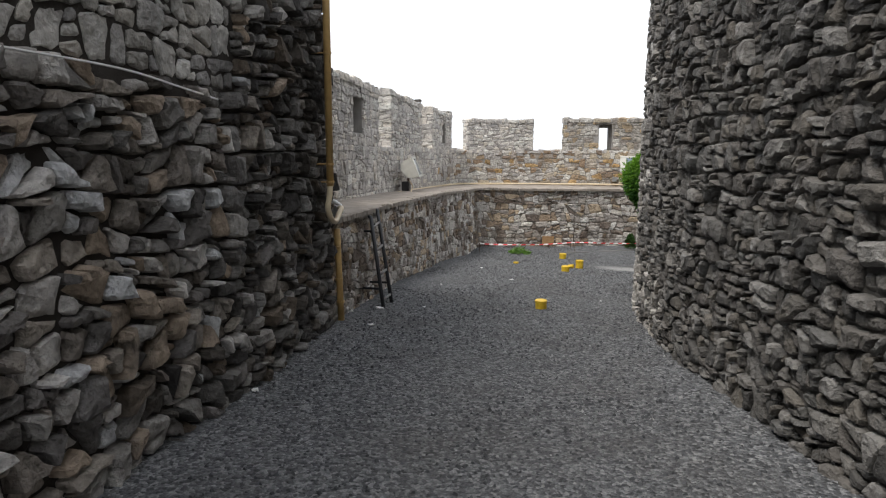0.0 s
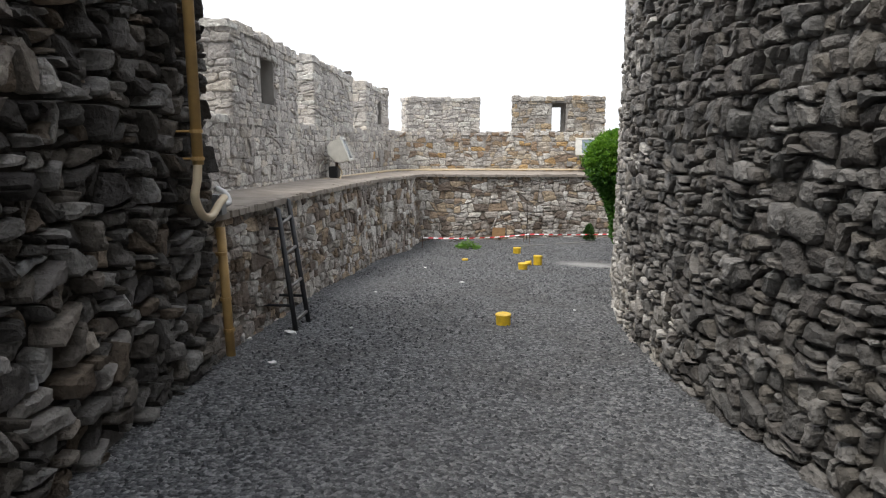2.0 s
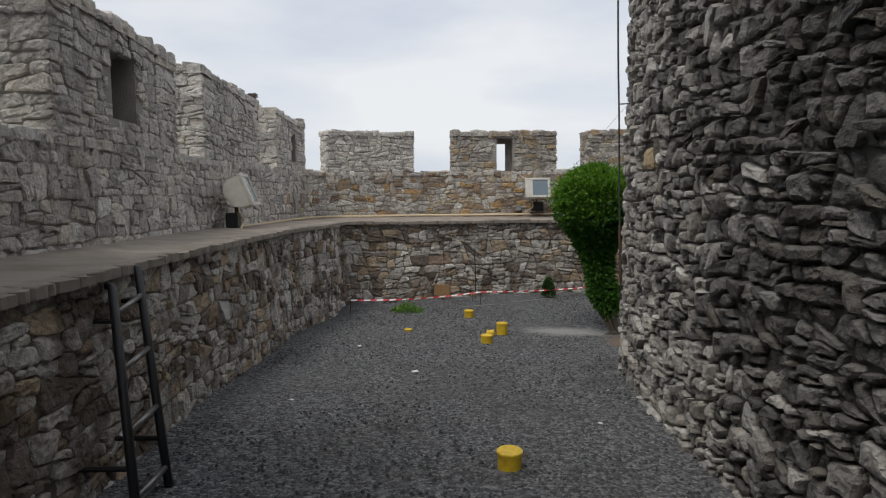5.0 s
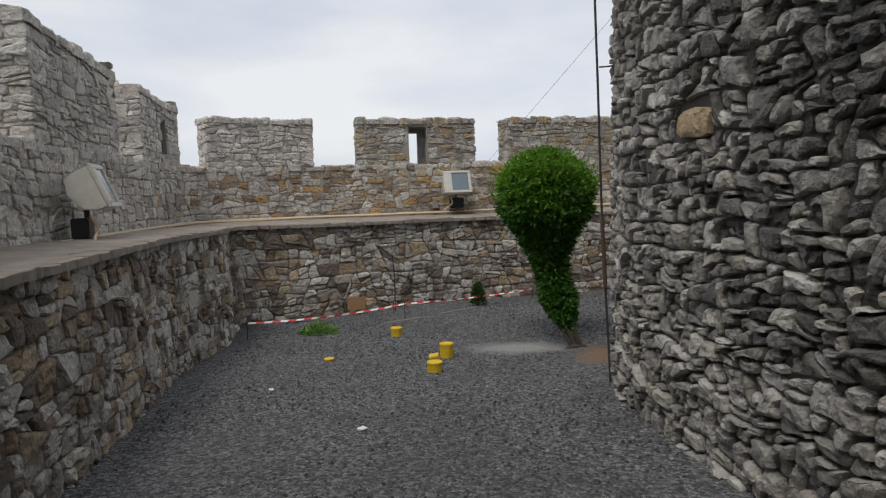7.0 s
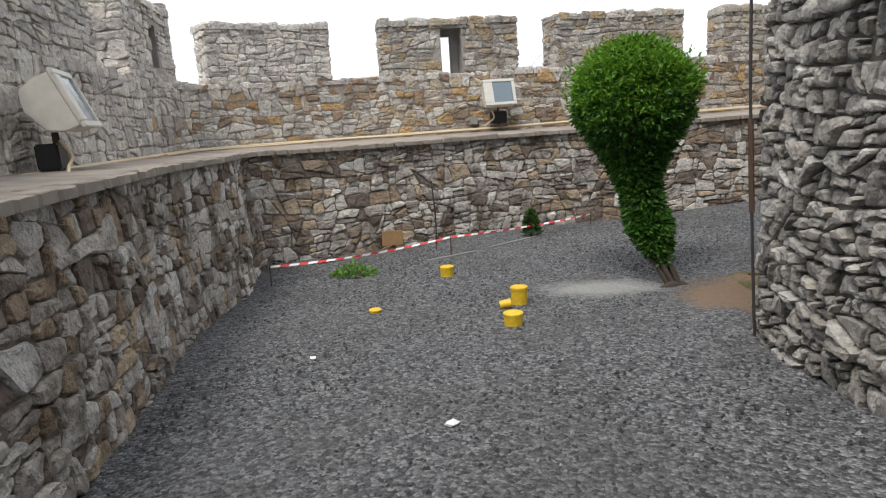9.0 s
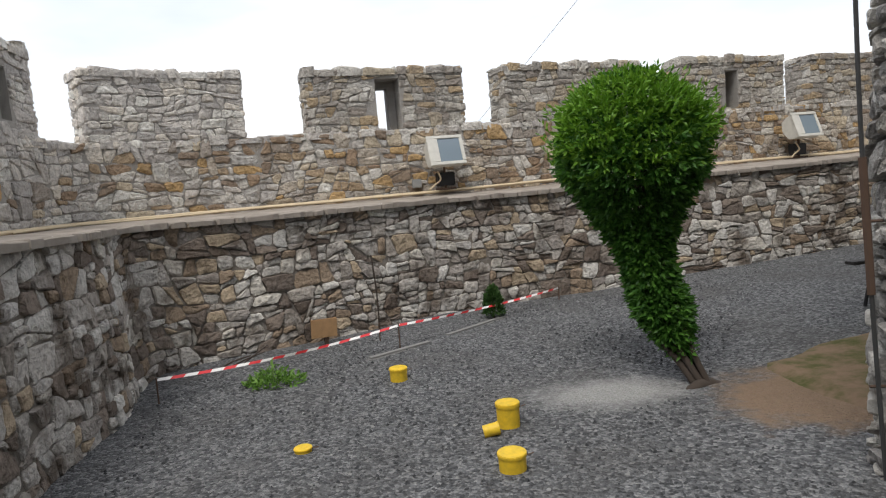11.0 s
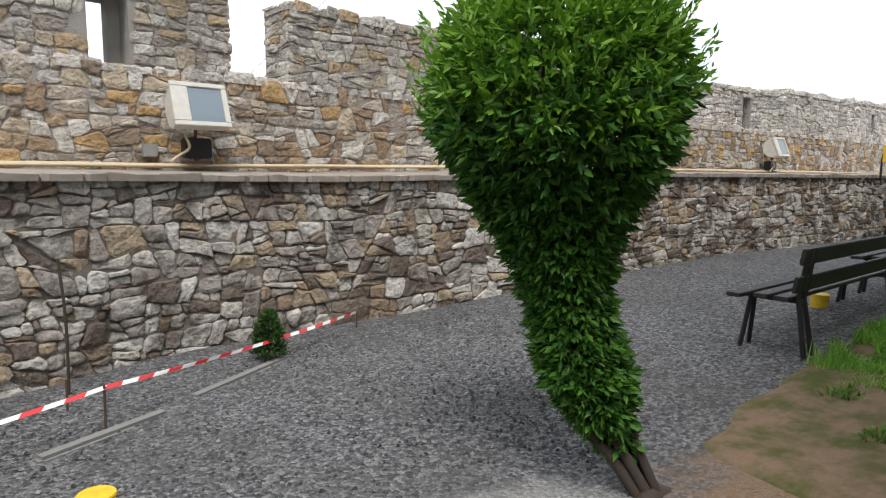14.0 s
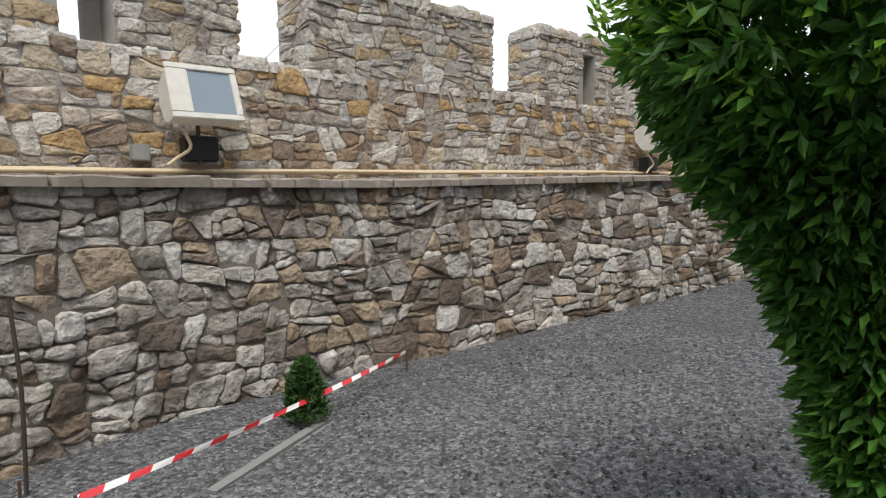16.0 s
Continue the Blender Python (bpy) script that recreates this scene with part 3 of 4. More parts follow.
darker.panel(rubble(0, END.length, 0.2, HD, 0.18, 0.13, 0.6), face_place(END, lambda u: -0.8, lambda u: 5.2, HD))
mas.finish((-2.6, 1.6, 0.8), 150)
darker.finish((-3.5, 3.7, 0.8), 150)

repair = Masonry(dark_wall, TOWER, 0.008, 0.02, 0.1)
for a, b, v0, v1 in PATCH:
    repair.panel(rubble(a, b, v0, v1, 0.2, 0.12, 0.25), face_place(DK, lambda u: -0.8, lambda u: 5.2, HD))
repair.finish((-3.0, 2.3, 2.2), 60)

# the round tower and the ruined building that joins it
TW = Line([(-0.5, 12.3), (-1.2, 12.25), (-1.63, 11.9), (-1.73, 11.3), (-1.72, 10.7), (-1.6, 9.7), (-1.39, 8.5), (-1.09, 7.4), (-0.55, 5.85), (-0.03, 4.7), (0.45, 3.6), (1.3, 2.0), (2.4, 0.2), (4.0, -2.2), (6.0, -6.0)])
tower = strip_wall("wall_tower", TW, lambda u: -1.1, lambda u: 6.2, 2.0, MORT_TOWER, batter=0.012)
tagged(tower, "curved grey rubble tower wall with lichen", "wall", kind="structure")
mas = Masonry(tower, TOWER, 0.009, 0.055, 0.17)
dull = Masonry(tower, TOWER_DARK, 0.009, 0.055, 0.17)
HT = 7.3
BLOCK = [(TW.nearest(-1.53, 9.55) - 0.44, TW.nearest(-1.53, 9.55), 2.47, 2.68)]
block = Masonry(tower, BEIGE, 0.006, 0.06, 0.05)
block.panel([[(BLOCK[0][0], 2.49), (BLOCK[0][1] - .03, 2.47), (BLOCK[0][1], 2.65), (BLOCK[0][0] + .04, 2.68)]], face_place(TW, lambda u: -1.1, lambda u: 6.2, HT, 0.012))
block.finish((-1.5, 9.7, 1.4), 1)
for poly in rubble(0, 12.5, 0.1, HT, 0.15, 0.108, 0.4, holes=BLOCK):
    # darker stones grow more frequent along the wall, fewer near its foot
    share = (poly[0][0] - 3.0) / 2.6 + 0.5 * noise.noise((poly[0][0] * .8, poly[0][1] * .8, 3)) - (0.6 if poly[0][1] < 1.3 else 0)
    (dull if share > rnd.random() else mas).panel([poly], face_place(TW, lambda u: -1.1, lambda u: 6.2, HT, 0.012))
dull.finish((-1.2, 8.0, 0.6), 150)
mas.panel(rubble(12.5, TW.length, 0.1, HT, 0.6, 0.4), face_place(TW, lambda u: -1.1, lambda u: 6.2, HT, 0.012))
mas.finish((-1.4, 9.5, 0.4), 150)

RU = Line([(15.0, 16.85), (12.6, 16.1), (4.66, 13.93), (1.17, 12.98), (-0.9, 12.4)], 2)
OPEN = [(RU.nearest(11.2, 15.72), 2.6, 1.5, 4.6), (RU.nearest(3.26, 13.55), 1.1, 1.5, 6.5)]
cuts = sorted((a, a + w, z0, z1) for a, w, z0, z1 in OPEN)
ruin = strip_wall("wall_ruin", RU, lambda u: -1.0, lambda u: 8.0, 0.9, MORT_TOWER, u0=0, u1=cuts[0][0])
tagged(ruin, "tall ruined grey rubble wall with narrow window openings", "wall", kind="structure")
edges = [cuts[0][1], cuts[1][0], cuts[1][1], RU.length]
for a, b in ((edges[0], edges[1]), (edges[2], edges[3])):
    strip_wall("wall_segment", RU, lambda u: -1.0, lambda u: 8.0, 0.9, MORT_TOWER, ruin, u0=a, u1=b)
for a, b, z0, z1 in cuts:
    strip_wall("window_breast", RU, lambda u: -1.0, lambda u: z0, 0.9, MORT_TOWER, ruin, u0=a, u1=b)
    strip_wall("window_head", RU, lambda u: z1, lambda u: 8.0, 0.9, MORT_TOWER, ruin, u0=a, u1=b)
    # added dark plate: the opening's inner shade is put into its colour
    strip_wall("window_back", RU, lambda u: z0, lambda u: z1, 0.3, MORT_AND_SHADE, ruin, u0=a, u1=b).matrix_basis = Matrix.Translation((0.14, -0.5, 0))
mas = Masonry(ruin, RUINS, 0.008, 0.03, 0.16)
mas.panel(rubble(0, RU.length - 0.3, 0, 9.0, 0.34, 0.19, holes=[(a, b, z0 + 1, z1 + 1) for a, b, z0, z1 in cuts]), face_place(RU, lambda u: -1.0, lambda u: 8.0, 9.0))
mas.finish((2.5, 13.4, 0.5), 150)


def pier_block(a, b, z0, z1, name="pier"):
    ln = Line([a, b], 1)
    ob = strip_wall(name, ln, lambda u: z0, lambda u: z1, 0.8, MORT_TOWER, ruin)
    mas = Masonry(ob, RUINS, 0.008, 0.035, 0.16)
    mas.panel(rubble(0, ln.length, 0, z1 - z0, 0.33, 0.16), face_place(ln, lambda u: z0, lambda u: z1, z1 - z0))
    mas.finish((0, 0, 0), 0)


# stepped end of the ruin, closing the court
pier_block((12.2, 17.55), (12.75, 16.1), -0.9, 1.95)
for k in range(8):
    f = 0.08 * (k + 1) + rnd.uniform(-.02, .02)
    pier_block((12.2 + 0.55 * f, 17.55 - 1.45 * f), (12.75, 16.1), 1.95 + 0.135 * k, 2.085 + 0.135 * k, "step")
pier_block((12.56, 16.6), (12.75, 16.1), 3.0, 6.2, "pinnacle")
EASTW = Line([(13.2, 20.0), (13.0, 18.8), (12.3, 17.5)], 3)
east = strip_wall("wall_east", EASTW, lambda u: -0.9, lambda u: 0.62, 0.6, MORT_COURT)
tagged(east, "low rubble wall closing the far end of the court", "wall", kind="structure")
mas = Masonry(east, COURT, 0.007, 0.03, 0.15)
mas.panel(rubble(0, EASTW.length, 0, 1.5, 0.33, 0.16), face_place(EASTW, lambda u: -0.9, lambda u: 0.6, 1.5))
mas.finish((0, 0, 0), 0)

# ---------------------------------------------------------------- clipped tree
def leaf_cloud(name, mat, parent, spots, length, width, kind="", spread=0.7):
    """Many small folded leaves: spots give place, outward way and size."""
    vs, fs = [], []
    for p, n, k in spots:
        way = (n + Vector((rnd.gauss(0, spread), rnd.gauss(0, spread), rnd.gauss(0, spread)))).normalized()
        side = way.cross(Vector((rnd.gauss(0, 1), rnd.gauss(0, 1), rnd.gauss(0, 1)))).normalized()
        up = way.cross(side)
        l, w = length * k, width * k
        o = len(vs)
        vs += [p[:], (p + way * l * .45 + side * w + up * w * .35)[:], (p + way * l)[:], (p + way * l * .45 - side * w + up * w * .35)[:], (p + way * l * .5)[:]]
        fs += [(o, o + 1, o + 4), (o + 1, o + 2, o + 4), (o, o + 4, o + 3), (o + 4, o + 2, o + 3)]
    ob = link_mesh(name, vs, fs, mat, parent)
    if kind:
        tagged(ob, kind=kind)
    return ob


def empty(name, x, y, z):
    ob = new(name)
    ob.location = (x, y, z)
    return ob


def fix(parent):
    """Parts are drawn in world places: keep them there under their thing."""
    bpy.context.view_layer.update()
    for o in parent.children:
        o.matrix_parent_inverse = parent.matrix_world.inverted()
    return parent


TREE_R = [(-0.66, .01), (-0.6, .06), (-0.52, .16), (-0.3, .24), (-0.12, .21), (0.0, .205), (0.2, .245), (0.36, .30), (0.52, .40), (0.7, .53), (0.85, .615), (1.05, .655), (1.2, .64), (1.33, .56), (1.44, .42), (1.52, .25), (1.56, .05)]
TREE_X = [(-0.88, -1.76, 13.62), (-0.55, -1.9, 13.8), (-0.25, -1.97, 13.9), (0.2, -2.06, 13.98), (1.05, -2.1, 14.02), (1.7, -2.1, 14.02)]


def table(rows, z, k=1):
    return float(np.interp(z, [r[0] for r in rows], [r[k] for r in rows]))


def build_tree():
    tree = empty("clipped_tree", -1.76, 13.62, -0.9)
    spots, tops, sprigs = [], [], 0
    while sprigs < 5600:
        z = rnd.uniform(-0.66, 1.56)
        r = table(TREE_R, z)
        if rnd.random() > (r + 0.12) / 0.85:
            continue
        sprigs += 1
        a = rnd.uniform(0, math.tau)
        lump = 1 + 0.13 * noise.noise((math.cos(a) * 2.2, math.sin(a) * 2.2, z * 3.0)) + 0.07 * noise.noise((math.cos(a) * 6, math.sin(a) * 6, z * 8))
        rr = max(0.02, r - 0.075) * lump * math.sqrt(rnd.uniform(0.1, 0.8) if rnd.random() < .3 else rnd.uniform(0.7, 0.95))
        c = Vector((table(TREE_X, z) + rr * math.cos(a), table(TREE_X, z, 2) + rr * math.sin(a), z))
        n = Vector((math.cos(a), math.sin(a), min(max((z - 1.0) / 0.45, -0.25), 1.4))).normalized()
        way = (n + Vector((rnd.gauss(0, .45), rnd.gauss(0, .45), rnd.gauss(0, .4)))).normalized()
        side = way.orthogonal().normalized()
        young = z > 1.02 + rnd.uniform(-.3, .25) and rr > (r - 0.075) * 0.78
        for k in range(7):
            out = Matrix.Rotation(k * 2.4 + sprigs, 3, way) @ side
            (tops if young else spots).append((c + way * 0.013 * k, (way * (0.35 + 0.13 * k) + out * (1.0 - .1 * k) - Vector((0, 0, .18))).normalized(), rnd.uniform(0.7, 1.25)))
    for _ in range(150):                                    # young shoots that stick out
        a, z = rnd.uniform(0, math.tau), rnd.uniform(0.9, 1.54)
        r = table(TREE_R, z)
        base = Vector((-2.1 + r * math.cos(a), 14.02 + r * math.sin(a), z))
        n = Vector((math.cos(a) * .6, math.sin(a) * .6, 0.8)).normalized()
        for k in range(6):
            tops.append((base + n * 0.02 * k, (n + Vector((rnd.gauss(0, .5), rnd.gauss(0, .5), 0))).normalized(), rnd.uniform(0.6, 1.0)))
    leaf_cloud("crown", LEAF, tree, spots, 0.066, 0.013, "stuff", 0.22)
    leaf_cloud("young_growth", LEAF_TOP, tree, tops, 0.06, 0.0115, "stuff", 0.22)
    for k in range(6):
        a = k * math.tau / 6 + 0.3
        w = 0.09 + 0.05 * (k % 2)
        pts = [(-1.74 + .05 * math.cos(a), 13.6 + .05 * math.sin(a), -0.96)]
        for z, f in ((-0.75, .55), (-0.5, .9), (-0.1, 1.0), (0.35, 1.2), (0.8, 2.0), (1.1, 3.2)):
            pts.append((table(TREE_X, z) + w * f * math.cos(a + z * .5), table(TREE_X, z, 2) + w * f * math.sin(a + z * .5), z))
        part("trunk", tube(smooth_path(pts, 4), 0.034 - 0.003 * (k % 3), 7, 0.008), BARK, tree, smooth=True)
    for k in range(26):
        z = rnd.uniform(-0.3, 0.9)
        a = rnd.uniform(0, math.tau)
        r = table(TREE_R, z)
        c = Vector((table(TREE_X, z), table(TREE_X, z, 2), z))
        part("twig", tube([c, c + Vector((math.cos(a) * r * .5, math.sin(a) * r * .5, .1)), c + Vector((math.cos(a) * r * .95, math.sin(a) * r * .95, .2))], 0.008, 5, 0.003), TWIG, tree)
    part("root_flare", tube([(-1.95, 13.5, -0.93), (-1.82, 13.56, -0.88), (-1.7, 13.62, -0.9), (-1.6, 13.6, -0.95)], 0.05, 7), BARK, tree, smooth=True)
    tagged(fix(tree), "green privet clipped into a leaning mushroom shape", "tree")


build_tree()


def conifer(x, y, h, w):
    z0 = ground_z(x, y)
    t = empty("small_conifer", x, y, z0)
    spots = []
    for _ in range(1500):
        f = rnd.uniform(0.12, 1)
        a = rnd.uniform(0, math.tau)
        r = w * (1 - f) ** 0.45 * math.sqrt(rnd.uniform(.4, 1)) * (1 + .25 * noise.noise((a, f * 5, 2)))
        spots.append((Vector((x + r * math.cos(a), y + r * math.sin(a), z0 + f * h)), Vector((math.cos(a) * .5, math.sin(a) * .5, .9)).normalized(), rnd.uniform(.6, 1.2)))
    leaf_cloud("foliage", CONIFER, t, spots, 0.055, 0.011, "stuff")
    part("trunk", tube([(x, y, z0 - .03), (x, y, z0 + h * .6)], .014, 6), BARK, t)
    tagged(fix(t), "small young green conifer planted by the wall", "shrub")


conifer(-3.0, 16.72, 0.4, 0.145)


def herb(x, y, h, w, n=420):
    z0 = ground_z(x, y)
    spots = []
    for _ in range(n):
        a, r = rnd.uniform(0, math.tau), w * math.sqrt(rnd.random())
        spots.append((Vector((x + r * math.cos(a), y + r * math.sin(a) * .6, z0 + rnd.random() * h * (1.1 - r / w))), Vector((math.cos(a) * .6, math.sin(a) * .6, .8)).normalized(), rnd.uniform(.6, 1.3)))
    t = empty("weed_clump", x, y, z0)
    leaf_cloud("leaves", HERB, t, spots, 0.07, 0.011, "stuff")
    for k in range(7):
        a = k * math.tau / 7
        part("stem", tube([(x, y, z0 - .02), (x + .5 * w * math.cos(a), y + .3 * w * math.sin(a), z0 + h * .8)], .004, 5), HERB, t)
    tagged(fix(t), "low feathery green weed growing from the ground", "plant", "weeds")


herb(-5.36, 14.8, 0.2, 0.27)
for hx, hy, hh, hw, hn in ((0.2, 13.9, .09, .13, 90), (1.2, 14.1, .13, .22, 200), (0.9, 13.65, .17, .3, 520), (1.5, 13.85, .2, .3, 560), (2.2, 13.55, .18, .26, 420), (2.9, 13.75, .2, .32, 480), (3.9, 14.1, .2, .3, 420), (1.9, 13.7, .14, .25, 240), (2.6, 14.3, .12, .2, 180), (3.4, 14.5, .13, .25, 220), (1.6, 13.3, .16, .2, 200), (4.6, 14.8, .13, .25, 200), (-0.3, 13.4, .06, .1, 60), (5.8, 15.0, .14, .3, 220)):
    herb(hx, hy, hh, hw, hn)


# ---------------------------------------------------------------- benches
def build_bench():
    """Faces +y; the back stands along y = 0, the first end at x = 0."""
    b = new("park_bench")
    L = 2.5
    for k, y in enumerate((0.16, 0.32, 0.48)):
        part("seat_slat", box_mesh((L + (0.12 if k == 2 else 0), 0.115, 0.034), (L / 2 - (0.06 if k == 2 else 0), y, 0.425), bevel=0.006), BENCHWOOD, b)
    lean = Matrix.Rotation(radians(9), 4, "X")
    for z, y, o in ((0.545, 0.06, 0), (0.765, 0.03, 0.03)):
        part("back_slat", box_mesh((L, 0.032, 0.13), (L / 2 + o, y, z), lean, 0.006), BENCHWOOD, b)
    for x in (0.18, L - 0.2):
        for dx in (-0.05, 0.05):
            part("rear_leg", tube([(x + dx * 1.5, 0.0, -0.04), (x + dx, 0.075, 0.42), (x + dx, 0.02, 0.83)], 0.021, 6), BLACK, b)
            part("front_leg", tube([(x + dx * 1.6, 0.5, -0.04), (x + dx * .6, 0.45, 0.41)], 0.019, 6), BLACK, b)
        part("seat_bearer", box_mesh((0.05, 0.44, 0.035), (x, 0.28, 0.392), bevel=0.004), BLACK, b)
        for y in (0.16, 0.32, 0.48):
            bm = bmesh.new()
            bmesh.ops.create_cone(bm, cap_ends=True, segments=8, radius1=.009, radius2=.006, depth=.008, matrix=Matrix.Translation((x, y, .445)))
            part("bolt", bm, GREYBOX, b)
    return tagged(b, "black-stained slatted park bench with steel legs", "bench", "park benches")


bench = build_bench()
BDIR = math.degrees(math.atan2(2.75, 11.4))
for k in range(4):
    bx, by = 0.62 + 2.78 * k * math.cos(radians(BDIR)), 14.52 + 2.78 * k * math.sin(radians(BDIR))
    mt = pose(bx, by, ground_z(bx + 1, by) - 0.005, 0, 0, BDIR)
    if k == 0:
        bench.matrix_basis = mt
    else:
        copy_thing(bench, mt)
copy_thing(bench, pose(12.1, 19.35, ground_z(11, 19.3) - 0.005, 0, 0, 187))


# ---------------------------------------------------------------- floodlights and pipes
def build_floodlight():
    """Faces +x; hangs at its own middle."""
    f = new("floodlight")
    tilt = Matrix.Rotation(radians(-22), 4, "Y")
    bm = bmesh.new()
    prof = [(0.13, 0.21), (0.13, -0.21), (0.02, -0.21), (-0.1, -0.15), (-0.16, 0.02), (-0.12, 0.17), (0.0, 0.21)]
    rings = [[bm.verts.new(tilt @ Vector((x, y, z))) for x, z in prof] for y in (-0.25, 0.25)]
    bm.faces.new(rings[0])
    bm.faces.new(rings[1][::-1])
    for k in range(len(prof)):
        k2 = (k + 1) % len(prof)
        bm.faces.new((rings[0][k], rings[0][k2], rings[1][k2], rings[1][k]))
    bmesh.ops.bevel(bm, geom=bm.edges[:], offset=0.012, segments=2, affect="EDGES")
    body = part("housing", bm, CREAM, f)
    bm = bmesh.new()
    for sz, at in (((0.03, 0.54, 0.05), (0.145, 0, 0.205)), ((0.03, 0.54, 0.05), (0.145, 0, -0.205)), ((0.03, 0.16, 0.362), (0.145, -0.19, 0)), ((0.03, 0.05, 0.362), (0.145, 0.245, 0))):
        box(bm, sz, tilt @ Vector(at), tilt, 0.006)
    bezel = part("bezel", bm, CREAM, f)
    part("glass", box_mesh((0.012, 0.35, 0.36), tilt @ Vector((0.138, 0.05, 0)), tilt), GLASS, bezel, "dull blue-grey glass pane")
    part("bracket", box(box_mesh((0.04, 0.3, 0.03), (-0.02, 0, -0.5)), (0.05, 0.02, 0.32), (-0.05, 0.0, -0.34), bevel=0.004), RUST, f)
    part("ballast_box", box_mesh((0.16, 0.26, 0.2), (-0.1, 0.02, -0.36), bevel=0.012), BLACK, f)
    part("lead", tube(smooth_path([(0.0, -0.12, -0.24), (0.06, -0.1, -0.36), (0.05, -0.2, -0.44), (0.06, -0.28, -0.5)], 5), 0.013, 7), CONDUIT, f, smooth=True)
    return tagged(f, "boxy cream floodlight tilted up on the wall walk", "floodlight", "floodlights on the wall walk")


flood = None
for u, off, turn in ((PAR.nearest(-6.95, 11.75), 0.3, 7), (16.84, 0.3, 0), (23.4, 0.3, 0), (29.6, 0.3, 0)):
    p, nm = PAR.frame_at(u)
    q = p + nm * off
    mt = pose(q.x, q.y, 1.22 if turn else 1.25, 0, 0, math.degrees(math.atan2(nm.y, nm.x)) + turn)
    if flood is None:
        flood = build_floodlight()
        flood.matrix_basis = mt
    else:
        copy_thing(flood, mt)


def wall_pipe(name, label, u0, u1, off, dz, r, mat, wob=0.006, step=0.5):
    pts = []
    n = int((u1 - u0) / step)
    for k in range(n + 1):
        u = u0 + (u1 - u0) * k / n
        p, nm = PAR.frame_at(u)
        q = p + nm * (off + wob * noise.noise((u, off * 9, 1)))
        pts.append((q.x, q.y, 0.73 - 0.0035 * min(u, 14) + 0.05 * min(max((u - 17) / 5, 0), 1) + dz + wob * noise.noise((u * 1.3, 4, off * 7))))
    ob = part(name, tube(pts, r, 8), mat, smooth=True)
    return tagged(ob, label, "pipe")


U1 = PAR.nearest(-6.75, 11.4)
wall_pipe("service_pipe", "ochre painted service pipe along the wall walk", U1, 33.0, 0.13, 0.035, 0.024, CONDUIT)
wall_pipe("cable_conduit", "thin cream cable conduit beside the pipe", U1 + 3.5, 36.0, 0.2, 0.028, 0.014, CONDUIT, 0.014)
for u in (16.45,):
    p, nm = PAR.frame_at(u)
    q = p + nm * 0.07
    jb = part("junction_box", box_mesh((0.1, 0.13, 0.13), (q.x, q.y, 0.86), Matrix.Rotation(math.atan2(nm.y, nm.x), 4, "Z"), 0.01), GREYBOX)
    tagged(jb, "small grey plastic junction box on the parapet", "box")

# ---------------------------------------------------------------- pipes and ladder by the dark corner
down = empty("downpipe", -3.9, 5.2, 1.2)
part("pipe", tube([(-3.9, 5.17, 4.6), (-3.9, 5.17, 1.2)], 0.036, 12), PIPE, down, smooth=True)
for z in (1.24, 1.42, 2.5, 3.6):
    part("clamp", tube([(-3.9, 5.17, z - .012), (-3.9, 5.17, z + .012)], 0.043, 12), PIPE, down)
    part("clamp_arm", tube([(-3.9, 5.17, z), (-4.12, 5.07, z)], 0.007, 6), PIPE, down)
part("flexible_conduit", tube(smooth_path([(-3.9, 5.17, 1.22), (-3.89, 5.14, 1.1), (-3.88, 5.1, 0.98), (-3.9, 5.18, 0.86), (-3.96, 5.33, 0.83), (-4.05, 5.52, 0.9), (-4.14, 5.68, 0.93), (-4.24, 5.78, 0.92)], 6), 0.029, 10), CONDUIT, down, "cream flexible conduit", smooth=True)
tagged(fix(down), "ochre painted steel pipe down the dark wall", "pipe")
jb = empty("cable_box", -4.27, 5.82, 0.85)
SHIFT = Vector((-0.075, -0.02, 0))
part("box", box_mesh((0.13, 0.13, 0.17), (-4.27, 5.82, 0.86), Matrix.Rotation(radians(20), 4, "Z"), 0.01), GREYBOX, jb)
part("lid", box_mesh((0.012, 0.115, 0.155), (-4.203, 5.845, 0.86), Matrix.Rotation(radians(20), 4, "Z"), 0.004), GREYBOX, jb)
part("elbow", tube(smooth_path([(-4.28, 5.88, 0.86), (-4.28, 6.0, 0.86), (-4.34, 6.04, 0.93), (-4.42, 6.02, 0.98)], 5), 0.026, 8), WHITE, jb, "white plastic elbow", smooth=True)
fix(jb).location += SHIFT
tagged(jb, "grey metal cable box at the wall corner", "box")
post = empty("standpipe", -4.2, 5.8, -0.4)
part("pipe", tube([(-4.17, 5.8, -0.42), (-4.23, 5.83, 0.68)], 0.037, 12), PIPE, post, smooth=True)
for z, x in ((-0.16, -4.184), (0.1, -4.2), (0.47, -4.22)):
    part("clamp", tube([(x, 5.81, z - .012), (x, 5.81, z + .012)], 0.045, 12), PIPE, post)
    part("clamp_arm", tube([(x, 5.81, z), (x - .16, 5.86, z)], 0.008, 6), RUST, post)
fix(post).location += SHIFT
tagged(post, "ochre steel pipe standing against the wall", "pipe")

RUNG = plain("worn_steel", (.22, .21, .2), 0.35, 0.6)
lad = empty("ladder", -4.35, 6.93, -0.45)
A0, A1, B0, B1 = Vector((-4.27, 6.73, -0.47)), Vector((-4.74, 7.17, 0.68)), Vector((-4.4, 7.14, -0.49)), Vector((-4.88, 7.55, 0.74))
for a, b in ((A0, A1), (B0, B1)):
    hook = Vector((-0.14, 0.0, 0.02))
    part("rail", tube([a, a.lerp(b, .5), b, b + hook * .25], 0.025, 8), BLACK, lad, smooth=True)
